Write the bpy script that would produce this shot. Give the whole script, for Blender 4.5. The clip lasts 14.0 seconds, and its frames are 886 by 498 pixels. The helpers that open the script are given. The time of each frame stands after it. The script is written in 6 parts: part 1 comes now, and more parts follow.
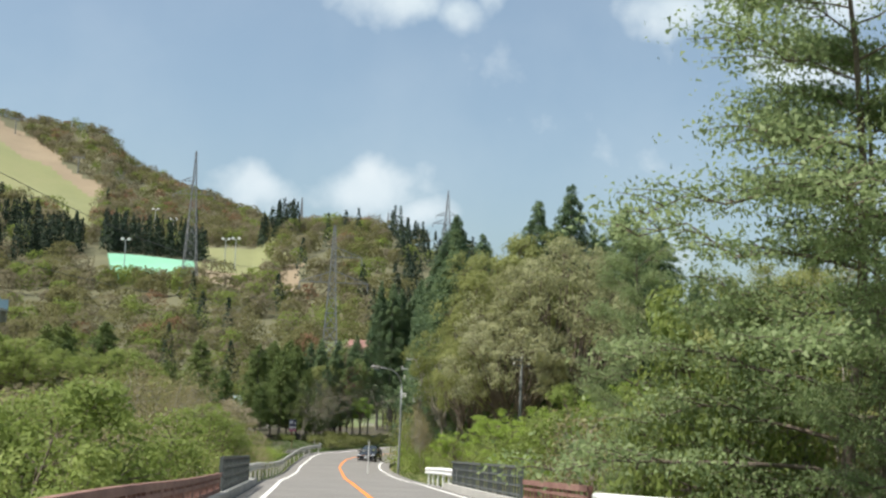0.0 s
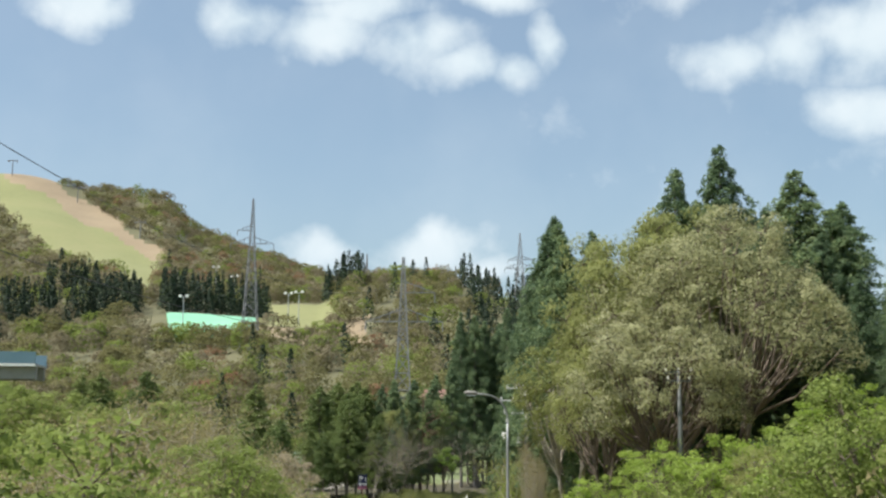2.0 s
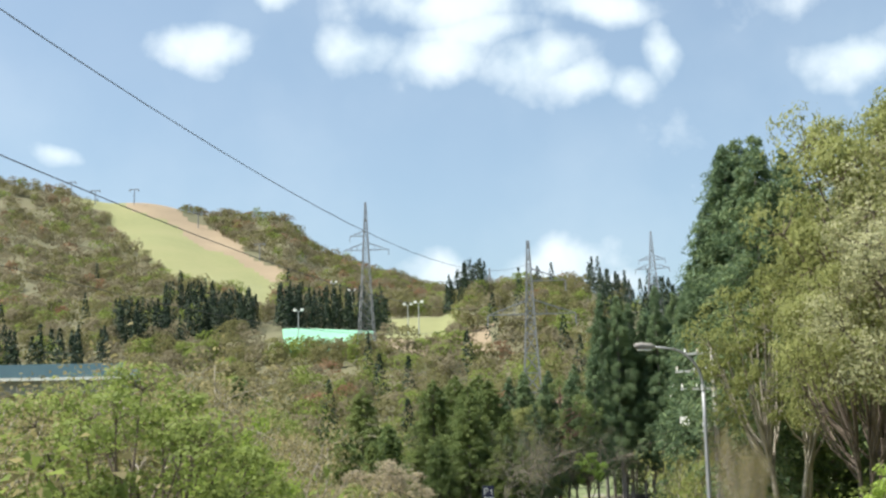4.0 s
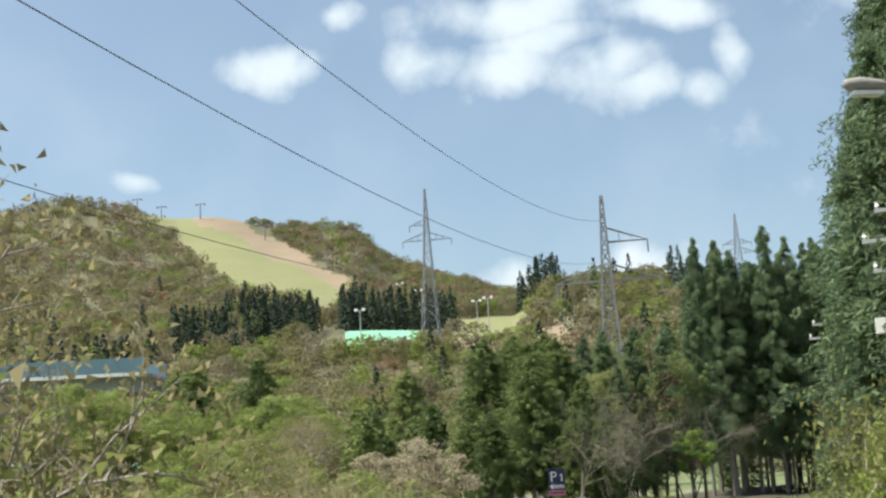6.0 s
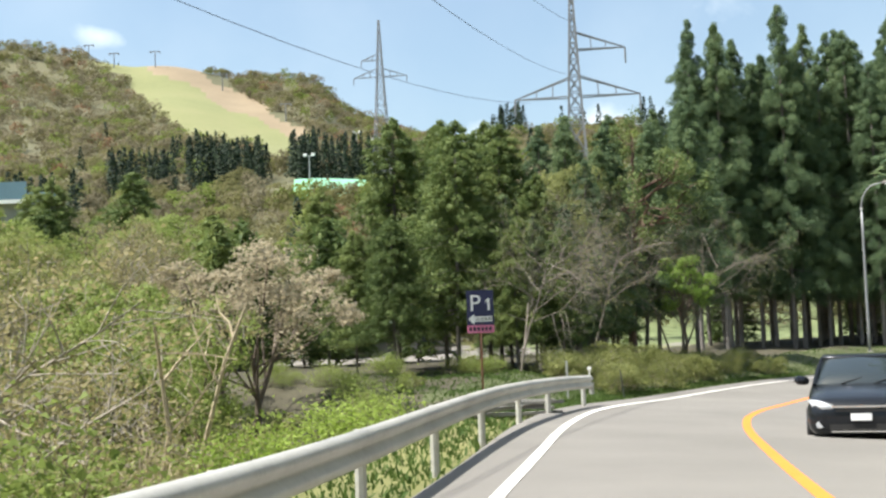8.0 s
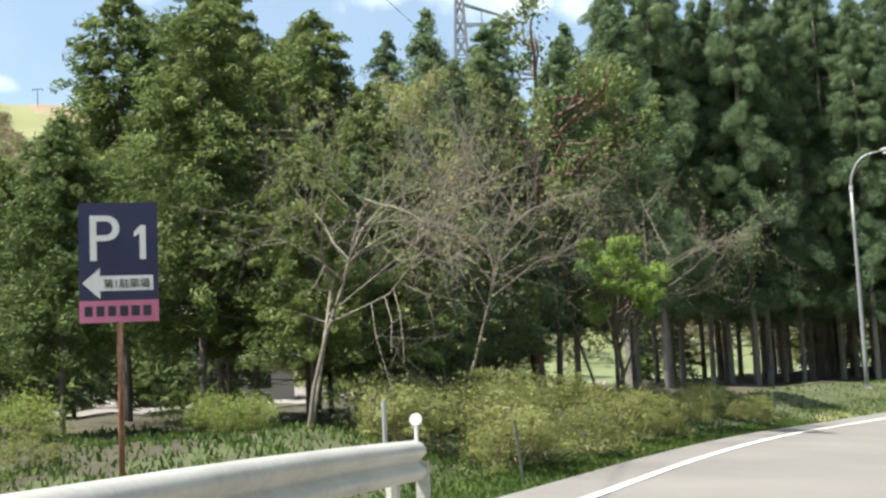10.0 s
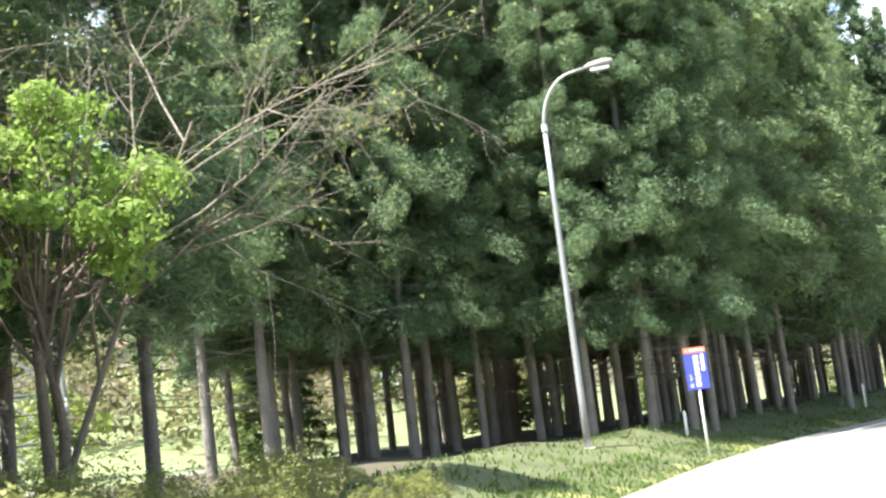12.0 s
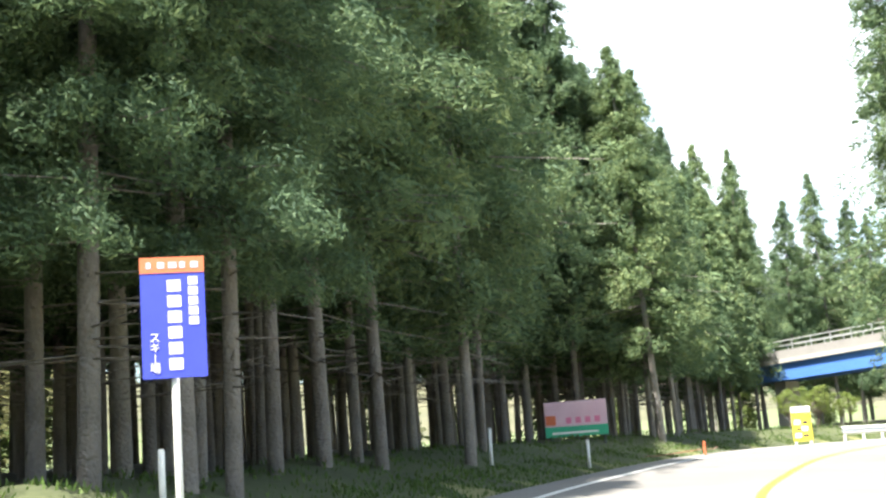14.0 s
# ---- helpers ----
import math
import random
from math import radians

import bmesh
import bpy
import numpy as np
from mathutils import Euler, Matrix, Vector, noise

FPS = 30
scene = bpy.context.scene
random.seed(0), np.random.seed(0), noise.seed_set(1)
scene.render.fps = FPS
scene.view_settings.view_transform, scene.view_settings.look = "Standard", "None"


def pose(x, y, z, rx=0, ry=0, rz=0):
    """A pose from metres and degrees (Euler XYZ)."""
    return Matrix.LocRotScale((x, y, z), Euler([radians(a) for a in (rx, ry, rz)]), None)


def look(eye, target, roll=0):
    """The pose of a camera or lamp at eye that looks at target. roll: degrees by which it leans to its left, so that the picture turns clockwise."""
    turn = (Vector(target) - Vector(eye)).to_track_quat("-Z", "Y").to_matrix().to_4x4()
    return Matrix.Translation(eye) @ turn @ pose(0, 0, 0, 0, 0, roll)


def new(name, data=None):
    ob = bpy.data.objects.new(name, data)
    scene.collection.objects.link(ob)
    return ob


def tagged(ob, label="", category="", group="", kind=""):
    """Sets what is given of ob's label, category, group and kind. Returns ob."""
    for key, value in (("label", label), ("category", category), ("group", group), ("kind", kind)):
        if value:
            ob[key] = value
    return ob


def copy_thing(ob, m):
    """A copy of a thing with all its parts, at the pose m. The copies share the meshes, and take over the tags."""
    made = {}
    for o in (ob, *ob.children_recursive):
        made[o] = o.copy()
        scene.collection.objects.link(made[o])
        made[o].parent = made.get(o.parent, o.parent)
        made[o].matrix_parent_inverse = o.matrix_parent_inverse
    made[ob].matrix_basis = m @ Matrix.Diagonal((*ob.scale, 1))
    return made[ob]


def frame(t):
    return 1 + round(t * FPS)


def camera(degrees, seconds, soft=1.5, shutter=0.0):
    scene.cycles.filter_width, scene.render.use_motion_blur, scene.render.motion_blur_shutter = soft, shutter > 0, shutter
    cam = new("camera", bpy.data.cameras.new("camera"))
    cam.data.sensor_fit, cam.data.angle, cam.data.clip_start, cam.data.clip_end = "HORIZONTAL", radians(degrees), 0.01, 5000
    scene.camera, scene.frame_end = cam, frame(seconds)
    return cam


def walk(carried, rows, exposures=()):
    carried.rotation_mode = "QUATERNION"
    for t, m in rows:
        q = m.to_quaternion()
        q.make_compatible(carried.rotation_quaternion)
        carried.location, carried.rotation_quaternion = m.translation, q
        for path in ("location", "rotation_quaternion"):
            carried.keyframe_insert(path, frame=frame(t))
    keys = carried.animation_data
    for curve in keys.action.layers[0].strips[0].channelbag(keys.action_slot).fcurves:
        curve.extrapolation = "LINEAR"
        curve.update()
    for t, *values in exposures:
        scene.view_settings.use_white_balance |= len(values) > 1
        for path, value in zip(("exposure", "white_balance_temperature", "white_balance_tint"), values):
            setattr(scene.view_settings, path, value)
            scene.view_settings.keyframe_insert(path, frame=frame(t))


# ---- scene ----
cam = camera(40.0, 14.0, soft=2.5)
PATH = [
    (0, (0.119, 0.261, 1.061), (-0.058, 2.241, 1.274), 2.1),
    (0.5, (-0.889, 6.236, 0.694), (-1.093, 8.215, 0.891), 1.0),
    (1, (-2.014, 12.19, 0.339), (-2.238, 14.162, 0.588), 0.2),
    (1.5, (-3.191, 18.096, -0.201), (-3.411, 20.06, 0.107), -0.5),
    (2, (-4.535, 24.033, -0.631), (-4.819, 25.988, -0.323), 0.2),
    (2.5, (-5.734, 29.658, -0.976), (-6.142, 31.588, -0.646), 0.5),
    (2.7, (-6.092, 31.695, -1.122), (-6.525, 33.613, -0.756), 0.5),
    (4.8, (-10.719, 56.394, -2.514), (-11.217, 58.302, -2.18), -2.8),
    (5, (-11.153, 58.705, -2.701), (-11.651, 60.605, -2.321), -3.3),
    (5.5, (-12.246, 64.265, -3.215), (-12.788, 66.146, -2.808), -3.4),
    (6, (-13.261, 70.042, -3.681), (-13.856, 71.916, -3.315), -2.9),
    (6.5, (-14.228, 75.558, -4.022), (-14.817, 77.442, -3.705), -2.7),
    (7, (-15.239, 81.434, -4.347), (-15.811, 83.331, -4.073), -2.4),
    (7.5, (-16.377, 87.396, -4.61), (-16.949, 89.304, -4.432), -2.3),
    (7.7, (-16.786, 89.591, -4.705), (-17.355, 91.503, -4.563), -2.2),
    (9.8, (-20.34, 112.469, -5.439), (-20.788, 114.41, -5.257), -2.4),
    (10, (-20.477, 114.674, -5.516), (-20.878, 116.622, -5.303), -2.6),
    (10.5, (-20.69, 120.225, -5.805), (-20.984, 122.189, -5.572), -3.4),
    (11, (-20.635, 125.954, -6.083), (-20.848, 127.924, -5.811), -5.5),
    (11.5, (-20.145, 131.576, -6.172), (-20.198, 133.545, -5.828), -6.9),
    (12, (-19.416, 136.833, -6.091), (-19.252, 138.802, -5.778), -6.9),
    (12.5, (-18.237, 141.991, -6.315), (-17.92, 143.936, -5.978), -5.8),
    (13, (-16.933, 146.684, -6.47), (-16.412, 148.577, -6.089), -6.4),
    (13.5, (-15.141, 151.563, -6.488), (-14.423, 153.392, -6.119), -6.0),
    (14, (-13.108, 156.675, -6.355), (-12.282, 158.465, -6.02), -4.2),
]
EXPOSE = [(0.0, 0.58), (0.5, 0.85), (1.0, 0.75), (1.5, 0.64), (2.5, 0.72), (5.0, 0.98), (5.5, 0.75), (6.5, 0.83), (7.5, 1.02), (9.8, 1.2), (10.5, 1.3), (11.0, 1.8), (11.5, 2.2), (12.0, 2.25), (13.0, 2.3), (13.5, 2.2), (14.0, 2.05)]
walk(cam, [(t, look(eye, target, roll)) for t, eye, target, roll in PATH], EXPOSE)

# ---------------------------------------------------------------- world and sun
SUN_AZ, SUN_EL = -118.0, 62.0          # degrees from +y towards +x, and above the horizon
CLOUDS = [(-24.9, 19.5, 2.3, 1.1), (-22.3, 21.6, 1.2, 0.8), (-17.7, 19.4, 2.3, 1.4), (-14.4, 19.0, 2.8, 1.5), (-12.5, 21.3, 6.0, 1.6), (-9.7, 18.2, 2.6, 1.6),
          (-7.3, 17.3, 2.2, 1.0), (-5.0, 17.1, 1.5, 1.0), (-3.5, 18.4, 0.9, 1.6), (-7.0, 20.7, 3.4, 0.9), (-12.6, 19.9, 4.0, 1.0), (5.6, 17.1, 3.0, 1.3), (8.6, 17.2, 3.0, 1.9),
          (12.2, 17.6, 3.5, 2.5), (12.0, 14.4, 3.0, 1.4), (-13.7, 8.6, 2.3, 1.1), (-9.0, 8.8, 2.5, 1.4), (-6.6, 7.8, 1.7, 0.9), (-31.8, 14.1, 1.7, 0.7), (38, 18, 26, 16)]


def build_world():
    w = bpy.data.worlds.new("sky")
    scene.world = w
    w.use_nodes = True
    nt = w.node_tree
    nt.nodes.clear()
    N, L = nt.nodes.new, nt.links.new

    def m(op, a, b=0.0, clamp=False):
        n = N("ShaderNodeMath")
        n.operation, n.use_clamp = op, clamp
        for i, v in enumerate((a, b)):
            if isinstance(v, (int, float)):
                n.inputs[i].default_value = v
            else:
                L(v, n.inputs[i])
        return n.outputs[0]
    out, bg = N("ShaderNodeOutputWorld"), N("ShaderNodeBackground")
    sky = N("ShaderNodeTexSky")
    sky.sky_type, sky.sun_disc = "NISHITA", False
    sky.sun_elevation, sky.sun_rotation = radians(SUN_EL), radians(SUN_AZ)
    sky.air_density, sky.dust_density, sky.ozone_density, sky.altitude = 1.0, 3.5, 0.7, 400
    tc = N("ShaderNodeTexCoord")
    sep = N("ShaderNodeSeparateXYZ")
    L(tc.outputs["Generated"], sep.inputs[0])
    x, y, z = sep.outputs
    az = m("MULTIPLY", m("ARCTAN2", x, y), 57.2958)
    el = m("MULTIPLY", m("ARCSINE", z), 57.2958)
    warp = N("ShaderNodeTexNoise")
    warp.inputs["Scale"].default_value, warp.inputs["Detail"].default_value = 7.0, 5.0
    L(tc.outputs["Generated"], warp.inputs["Vector"])
    wsep = N("ShaderNodeSeparateColor")
    L(warp.outputs["Color"], wsep.inputs[0])
    az = m("ADD", az, m("MULTIPLY", m("SUBTRACT", wsep.outputs[0], 0.5), 4.5))
    el0 = el
    el = m("ADD", el, m("MULTIPLY", m("SUBTRACT", wsep.outputs[1], 0.5), 2.6))
    best = None
    for a, e, wa, we in CLOUDS:
        u = m("DIVIDE", m("SUBTRACT", az, a), wa * 1.75)
        v = m("DIVIDE", m("SUBTRACT", el, e), we * 1.6)
        d = m("SUBTRACT", 1.0, m("SQRT", m("ADD", m("MULTIPLY", u, u), m("MULTIPLY", v, v))))
        best = d if best is None else m("MAXIMUM", best, d)
    nz = N("ShaderNodeTexNoise")
    nz.inputs["Scale"].default_value, nz.inputs["Detail"].default_value, nz.inputs["Roughness"].default_value = 15.0, 6.0, 0.5
    L(tc.outputs["Generated"], nz.inputs["Vector"])
    n2 = N("ShaderNodeTexNoise")
    n2.inputs["Scale"].default_value, n2.inputs["Detail"].default_value = 9.0, 5.0
    L(tc.outputs["Generated"], n2.inputs["Vector"])
    dens = m("ADD", m("MAXIMUM", best, -0.6), m("MULTIPLY", m("SUBTRACT", nz.outputs["Fac"], 0.5), 1.7))
    ramp = N("ShaderNodeMapRange")
    ramp.interpolation_type = "SMOOTHERSTEP"
    ramp.inputs["From Min"].default_value, ramp.inputs["From Max"].default_value = 0.0, 1.0
    L(dens, ramp.inputs["Value"])
    thin = N("ShaderNodeMapRange")
    thin.inputs["From Min"].default_value, thin.inputs["From Max"].default_value, thin.inputs["To Max"].default_value = 0.42, 0.85, 0.14
    L(n2.outputs["Fac"], thin.inputs["Value"])
    cover = m("MAXIMUM", ramp.outputs[0], m("ADD", thin.outputs[0], 0.13))
    cover = m("MULTIPLY", cover, m("MULTIPLY", m("SUBTRACT", el0, 1.0), 0.2, True), True)
    tint = N("ShaderNodeMix")
    tint.data_type = "RGBA"
    tint.inputs["A"].default_value, tint.inputs["B"].default_value = (3.9, 4.9, 5.5, 1), (6.1, 6.5, 6.7, 1)
    L(nz.outputs["Fac"], tint.inputs["Factor"])
    mix = N("ShaderNodeMix")
    mix.data_type = "RGBA"
    L(cover, mix.inputs["Factor"])
    air = N("ShaderNodeMix")
    air.data_type, air.blend_type = "RGBA", "MULTIPLY"
    air.inputs["Factor"].default_value, air.inputs["B"].default_value = 1.0, (0.92, 1.0, 0.965, 1)
    L(sky.outputs[0], air.inputs["A"])
    L(air.outputs["Result"], mix.inputs["A"])
    L(tint.outputs["Result"], mix.inputs["B"])
    L(mix.outputs["Result"], bg.inputs["Color"])
    bg.inputs["Strength"].default_value = 0.10
    L(bg.outputs[0], out.inputs["Surface"])


build_world()
sun_dir = Vector((math.sin(radians(SUN_AZ)) * math.cos(radians(SUN_EL)), math.cos(radians(SUN_AZ)) * math.cos(radians(SUN_EL)), math.sin(radians(SUN_EL))))
sun = new("sun", bpy.data.lights.new("sun", "SUN"))
sun.data.energy, sun.data.angle, sun.data.color = 5.0, radians(0.55), (1.0, 0.95, 0.87)
sun.matrix_world = look(sun_dir * 500, (0, 0, 0))

# ---------------------------------------------------------------- mesh helpers


class Build:
    """Collects vertices and faces of one mesh."""

    def __init__(self):
        self.v, self.f, self.n = [], [], 0

    def add(self, verts, faces):
        self.v.append(np.asarray(verts, float).reshape(-1, 3))
        self.f.extend([tuple(int(i) + self.n for i in f) for f in faces])
        self.n += len(self.v[-1])
        return self

    def cards(self, verts, k):
        """verts: (n, k, 3): n loose faces of k corners."""
        n = len(verts)
        ids = np.arange(n * k).reshape(n, k) + self.n
        self.v.append(verts.reshape(-1, 3))
        self.f.extend(map(tuple, ids.tolist()))
        self.n += n * k
        return self

    def box(self, lo, hi, m=None):
        x0, y0, z0 = lo
        x1, y1, z1 = hi
        v = np.array([(x0, y0, z0), (x1, y0, z0), (x1, y1, z0), (x0, y1, z0), (x0, y0, z1), (x1, y0, z1), (x1, y1, z1), (x0, y1, z1)])
        if m is not None:
            v = np.array([m @ Vector(p) for p in v])
        return self.add(v, [(3, 2, 1, 0), (4, 5, 6, 7), (0, 1, 5, 4), (1, 2, 6, 5), (2, 3, 7, 6), (3, 0, 4, 7)])

    def bar(self, p, q, w, h=None):
        """A square bar from p to q."""
        return self.tube([p, q], [w * 0.7071, (h or w) * 0.7071], 4)

    def tube(self, pts, radii, sides=6, caps=True):
        pts = np.asarray(pts, float)
        n = len(pts)
        radii = np.broadcast_to(np.asarray(radii, float), (n,)) if np.ndim(radii) < 2 else radii
        tan = np.gradient(pts, axis=0) if n > 2 else np.repeat([pts[1] - pts[0]], 2, 0)
        tan /= np.linalg.norm(tan, axis=1)[:, None] + 1e-9
        ref = np.array([0, 0, 1.0]) if abs(tan[:, 2]).mean() < 0.9 else np.array([1.0, 0, 0])
        a = np.cross(tan, ref)
        a /= np.linalg.norm(a, axis=1)[:, None] + 1e-9
        b = np.cross(a, tan)
        ang = np.arange(sides) * 2 * math.pi / sides + math.pi / 4
        v = pts[:, None] + radii[:, None, None] * (np.cos(ang)[None, :, None] * a[:, None] + np.sin(ang)[None, :, None] * b[:, None])
        f = [(i * sides + j, i * sides + (j + 1) % sides, (i + 1) * sides + (j + 1) % sides, (i + 1) * sides + j) for i in range(n - 1) for j in range(sides)]
        if caps:
            f += [tuple(range(sides - 1, -1, -1)), tuple((n - 1) * sides + j for j in range(sides))]
        return self.add(v, f)

    def mesh(self, name, mat, smooth=False):
        me = bpy.data.meshes.new(name)
        v = np.concatenate(self.v) if self.v else np.zeros((0, 3))
        me.from_pydata(v.tolist(), [], self.f)
        for one in (mat if isinstance(mat, (list, tuple)) else [mat]):
            me.materials.append(one)
        if smooth:
            me.polygons.foreach_set("use_smooth", [True] * len(me.polygons))
        me.update()
        return me


def part(name, b, mat, parent=None, label="", smooth=False):
    ob = new(name, b.mesh(name, mat, smooth) if isinstance(b, Build) else b)
    ob.parent = parent
    if label:
        ob["label"] = label
    return ob


def thing(name, m, label, category, group="", kind=""):
    ob = new(name)
    ob.empty_display_size = 0.2
    ob.matrix_world = m
    return tagged(ob, label, category, group, kind)


def smoothstep(a, b, x):
    t = np.clip((x - a) / (b - a), 0, 1)
    return t * t * (3 - 2 * t)

# ---------------------------------------------------------------- materials


def material(name, stops, scale=3.0, fine=40.0, rough=0.8, metal=0.0, bump=0.15, spread=0.5, island=0.0, through_light=0.0, random_object=0.0, coords="Object", gloss=None):
    """stops: colours from dark to light, driven by noise at two scales, by island and by object."""
    mat = bpy.data.materials.new(name)
    mat.use_nodes = True
    nt = mat.node_tree
    N, L = nt.nodes.new, nt.links.new
    bs, out = nt.nodes["Principled BSDF"], nt.nodes["Material Output"]
    tc = N("ShaderNodeTexCoord")
    big, small = N("ShaderNodeTexNoise"), N("ShaderNodeTexNoise")
    for n, s in ((big, scale), (small, fine)):
        n.inputs["Scale"].default_value, n.inputs["Detail"].default_value = s, 5.0
        L(tc.outputs[coords], n.inputs["Vector"])

    def m(op, a, b):
        n = N("ShaderNodeMath")
        n.operation = op
        for i, v in enumerate((a, b)):
            if isinstance(v, (int, float)):
                n.inputs[i].default_value = v
            else:
                L(v, n.inputs[i])
        return n.outputs[0]
    f = m("ADD", m("MULTIPLY", m("SUBTRACT", big.outputs["Fac"], 0.5), spread * 2), m("MULTIPLY", m("SUBTRACT", small.outputs["Fac"], 0.5), spread))
    if island:
        g = N("ShaderNodeNewGeometry")
        f = m("ADD", f, m("MULTIPLY", m("SUBTRACT", g.outputs["Random Per Island"], 0.5), island))
    if random_object:
        o = N("ShaderNodeObjectInfo")
        f = m("ADD", f, m("MULTIPLY", m("SUBTRACT", o.outputs["Random"], 0.5), random_object))
    f = m("ADD", f, 0.5)
    ramp = N("ShaderNodeValToRGB")
    while len(ramp.color_ramp.elements) < len(stops):
        ramp.color_ramp.elements.new(0.5)
    for i, c in enumerate(stops):
        ramp.color_ramp.elements[i].position = i / max(1, len(stops) - 1)
        ramp.color_ramp.elements[i].color = (*c, 1)
    L(f, ramp.inputs[0])
    L(ramp.outputs[0], bs.inputs["Base Color"])
    bs.inputs["Roughness"].default_value, bs.inputs["Metallic"].default_value = rough, metal
    if gloss is not None:
        bs.inputs["Specular IOR Level"].default_value = gloss
    if bump:
        bp = N("ShaderNodeBump")
        bp.inputs["Strength"].default_value, bp.inputs["Distance"].default_value = bump, 0.05
        L(small.outputs["Fac"], bp.inputs["Height"])
        L(bp.outputs[0], bs.inputs["Normal"])
    if through_light:
        tr, mx = N("ShaderNodeBsdfTranslucent"), N("ShaderNodeMixShader")
        L(ramp.outputs[0], tr.inputs["Color"])
        mx.inputs[0].default_value = through_light
        L(bs.outputs[0], mx.inputs[1])
        L(tr.outputs[0], mx.inputs[2])
        L(mx.outputs[0], out.inputs["Surface"])
    return mat


def leafy(name, stops, island=0.4, lit=0.5, obj=0.35):
    return material(name, stops, scale=0.35, fine=2.0, rough=0.65, bump=0, spread=0.35, island=island, through_light=lit, random_object=obj, gloss=0.25)


M_ASPHALT = material("asphalt", [(0.115, 0.11, 0.10), (0.165, 0.157, 0.145), (0.215, 0.207, 0.187)], 0.35, 60, 0.9, bump=0.3, spread=0.45)
M_LINE = material("road_paint_white", [(0.55, 0.55, 0.52), (0.8, 0.79, 0.75)], 2, 30, 0.7)
M_ORANGE = material("road_paint_orange", [(0.62, 0.17, 0.015), (0.78, 0.25, 0.03)], 2, 30, 0.7)
M_GRASS = material("grassy_ground", [(0.08, 0.085, 0.03), (0.15, 0.155, 0.05), (0.24, 0.20, 0.10)], 0.12, 2.5, 0.95, bump=0.6, spread=0.7)
M_HILL = material("wooded_hillside", [(0.065, 0.068, 0.034), (0.10, 0.098, 0.05), (0.145, 0.13, 0.075)], 0.03, 0.5, 0.95, bump=0.5, spread=0.7)
M_RUN = material("ski_run_grass", [(0.125, 0.14, 0.055), (0.17, 0.18, 0.075), (0.215, 0.20, 0.10)], 0.02, 0.3, 0.95, bump=0.2, spread=0.5)
M_BROWN = material("dry_grass_strip", [(0.16, 0.125, 0.08), (0.21, 0.165, 0.105), (0.26, 0.21, 0.135)], 0.03, 0.4, 0.95, bump=0.3)
M_FIELD = material("meadow_grass", [(0.08, 0.105, 0.04), (0.12, 0.15, 0.06), (0.17, 0.19, 0.09)], 0.08, 2.0, 0.95, bump=0.3, spread=0.6)
# litter browns, darkened further to stand for the shade under the trees
M_LITTER = material("forest_litter_shade_darkened", [(0.025, 0.022, 0.014), (0.05, 0.045, 0.026), (0.085, 0.078, 0.038)], 0.4, 6, 0.95, bump=0.6, spread=0.6)
M_GRAVEL = material("pale_gravel_lot", [(0.13, 0.12, 0.105), (0.19, 0.175, 0.155), (0.26, 0.245, 0.22)], 0.25, 8, 0.95, bump=0.4, spread=0.6)
# weedy bank, with the cedars' shade put into its darker greens
M_BANK = material("weedy_bank_shade_in_colour", [(0.035, 0.042, 0.018), (0.062, 0.075, 0.028), (0.10, 0.11, 0.045)], 0.5, 7, 0.95, bump=0.7, spread=0.7)
M_CEDAR = leafy("cedar_needles", [(0.05, 0.088, 0.055), (0.10, 0.16, 0.086), (0.17, 0.236, 0.11), (0.265, 0.32, 0.138)], 0.5, 0.4)
M_FIR = leafy("fir_needles", [(0.05, 0.08, 0.032), (0.10, 0.15, 0.05), (0.178, 0.228, 0.074), (0.26, 0.30, 0.10)], 0.5, 0.35)
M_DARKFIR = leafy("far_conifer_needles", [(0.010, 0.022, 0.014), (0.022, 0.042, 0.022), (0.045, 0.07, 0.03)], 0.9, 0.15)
M_FRESH = leafy("fresh_green_leaves", [(0.13, 0.18, 0.04), (0.22, 0.28, 0.075), (0.32, 0.37, 0.12)])
M_LIME = leafy("lime_new_leaves", [(0.17, 0.26, 0.04), (0.27, 0.37, 0.07), (0.38, 0.47, 0.13)])
M_OLIVE = leafy("olive_budding_leaves", [(0.14, 0.165, 0.05), (0.235, 0.26, 0.085), (0.34, 0.35, 0.14)])
M_SILVER = leafy("silvery_young_leaves", [(0.20, 0.21, 0.10), (0.335, 0.345, 0.18), (0.48, 0.485, 0.31)])
M_TAN = leafy("tan_budding_twigs", [(0.18, 0.16, 0.075), (0.28, 0.25, 0.12), (0.38, 0.34, 0.19)])
M_YELLOWLEAF = leafy("yellow_green_young_leaves", [(0.16, 0.185, 0.06), (0.27, 0.295, 0.105), (0.39, 0.41, 0.18)])
M_BLOSSOM = leafy("dusty_pink_blossom", [(0.26, 0.23, 0.15), (0.40, 0.35, 0.24), (0.54, 0.48, 0.36)])
M_MAPLE = leafy("maple_new_leaves", [(0.15, 0.25, 0.045), (0.24, 0.36, 0.08), (0.34, 0.46, 0.14)])
M_ACACIA = leafy("grey_green_leaves", [(0.12, 0.18, 0.07), (0.21, 0.28, 0.12), (0.33, 0.39, 0.20)])
M_BARK = material("grey_brown_bark", [(0.07, 0.055, 0.04), (0.14, 0.11, 0.085), (0.22, 0.19, 0.155)], 2, 25, 0.9, bump=0.8)
M_PALEBARK = material("pale_bark", [(0.17, 0.15, 0.12), (0.29, 0.26, 0.215), (0.44, 0.40, 0.34)], 2, 20, 0.85, bump=0.5)
M_GREYBARK = material("grey_branch_bark", [(0.11, 0.095, 0.08), (0.195, 0.17, 0.14), (0.31, 0.275, 0.23)], 2, 20, 0.85, bump=0.5)
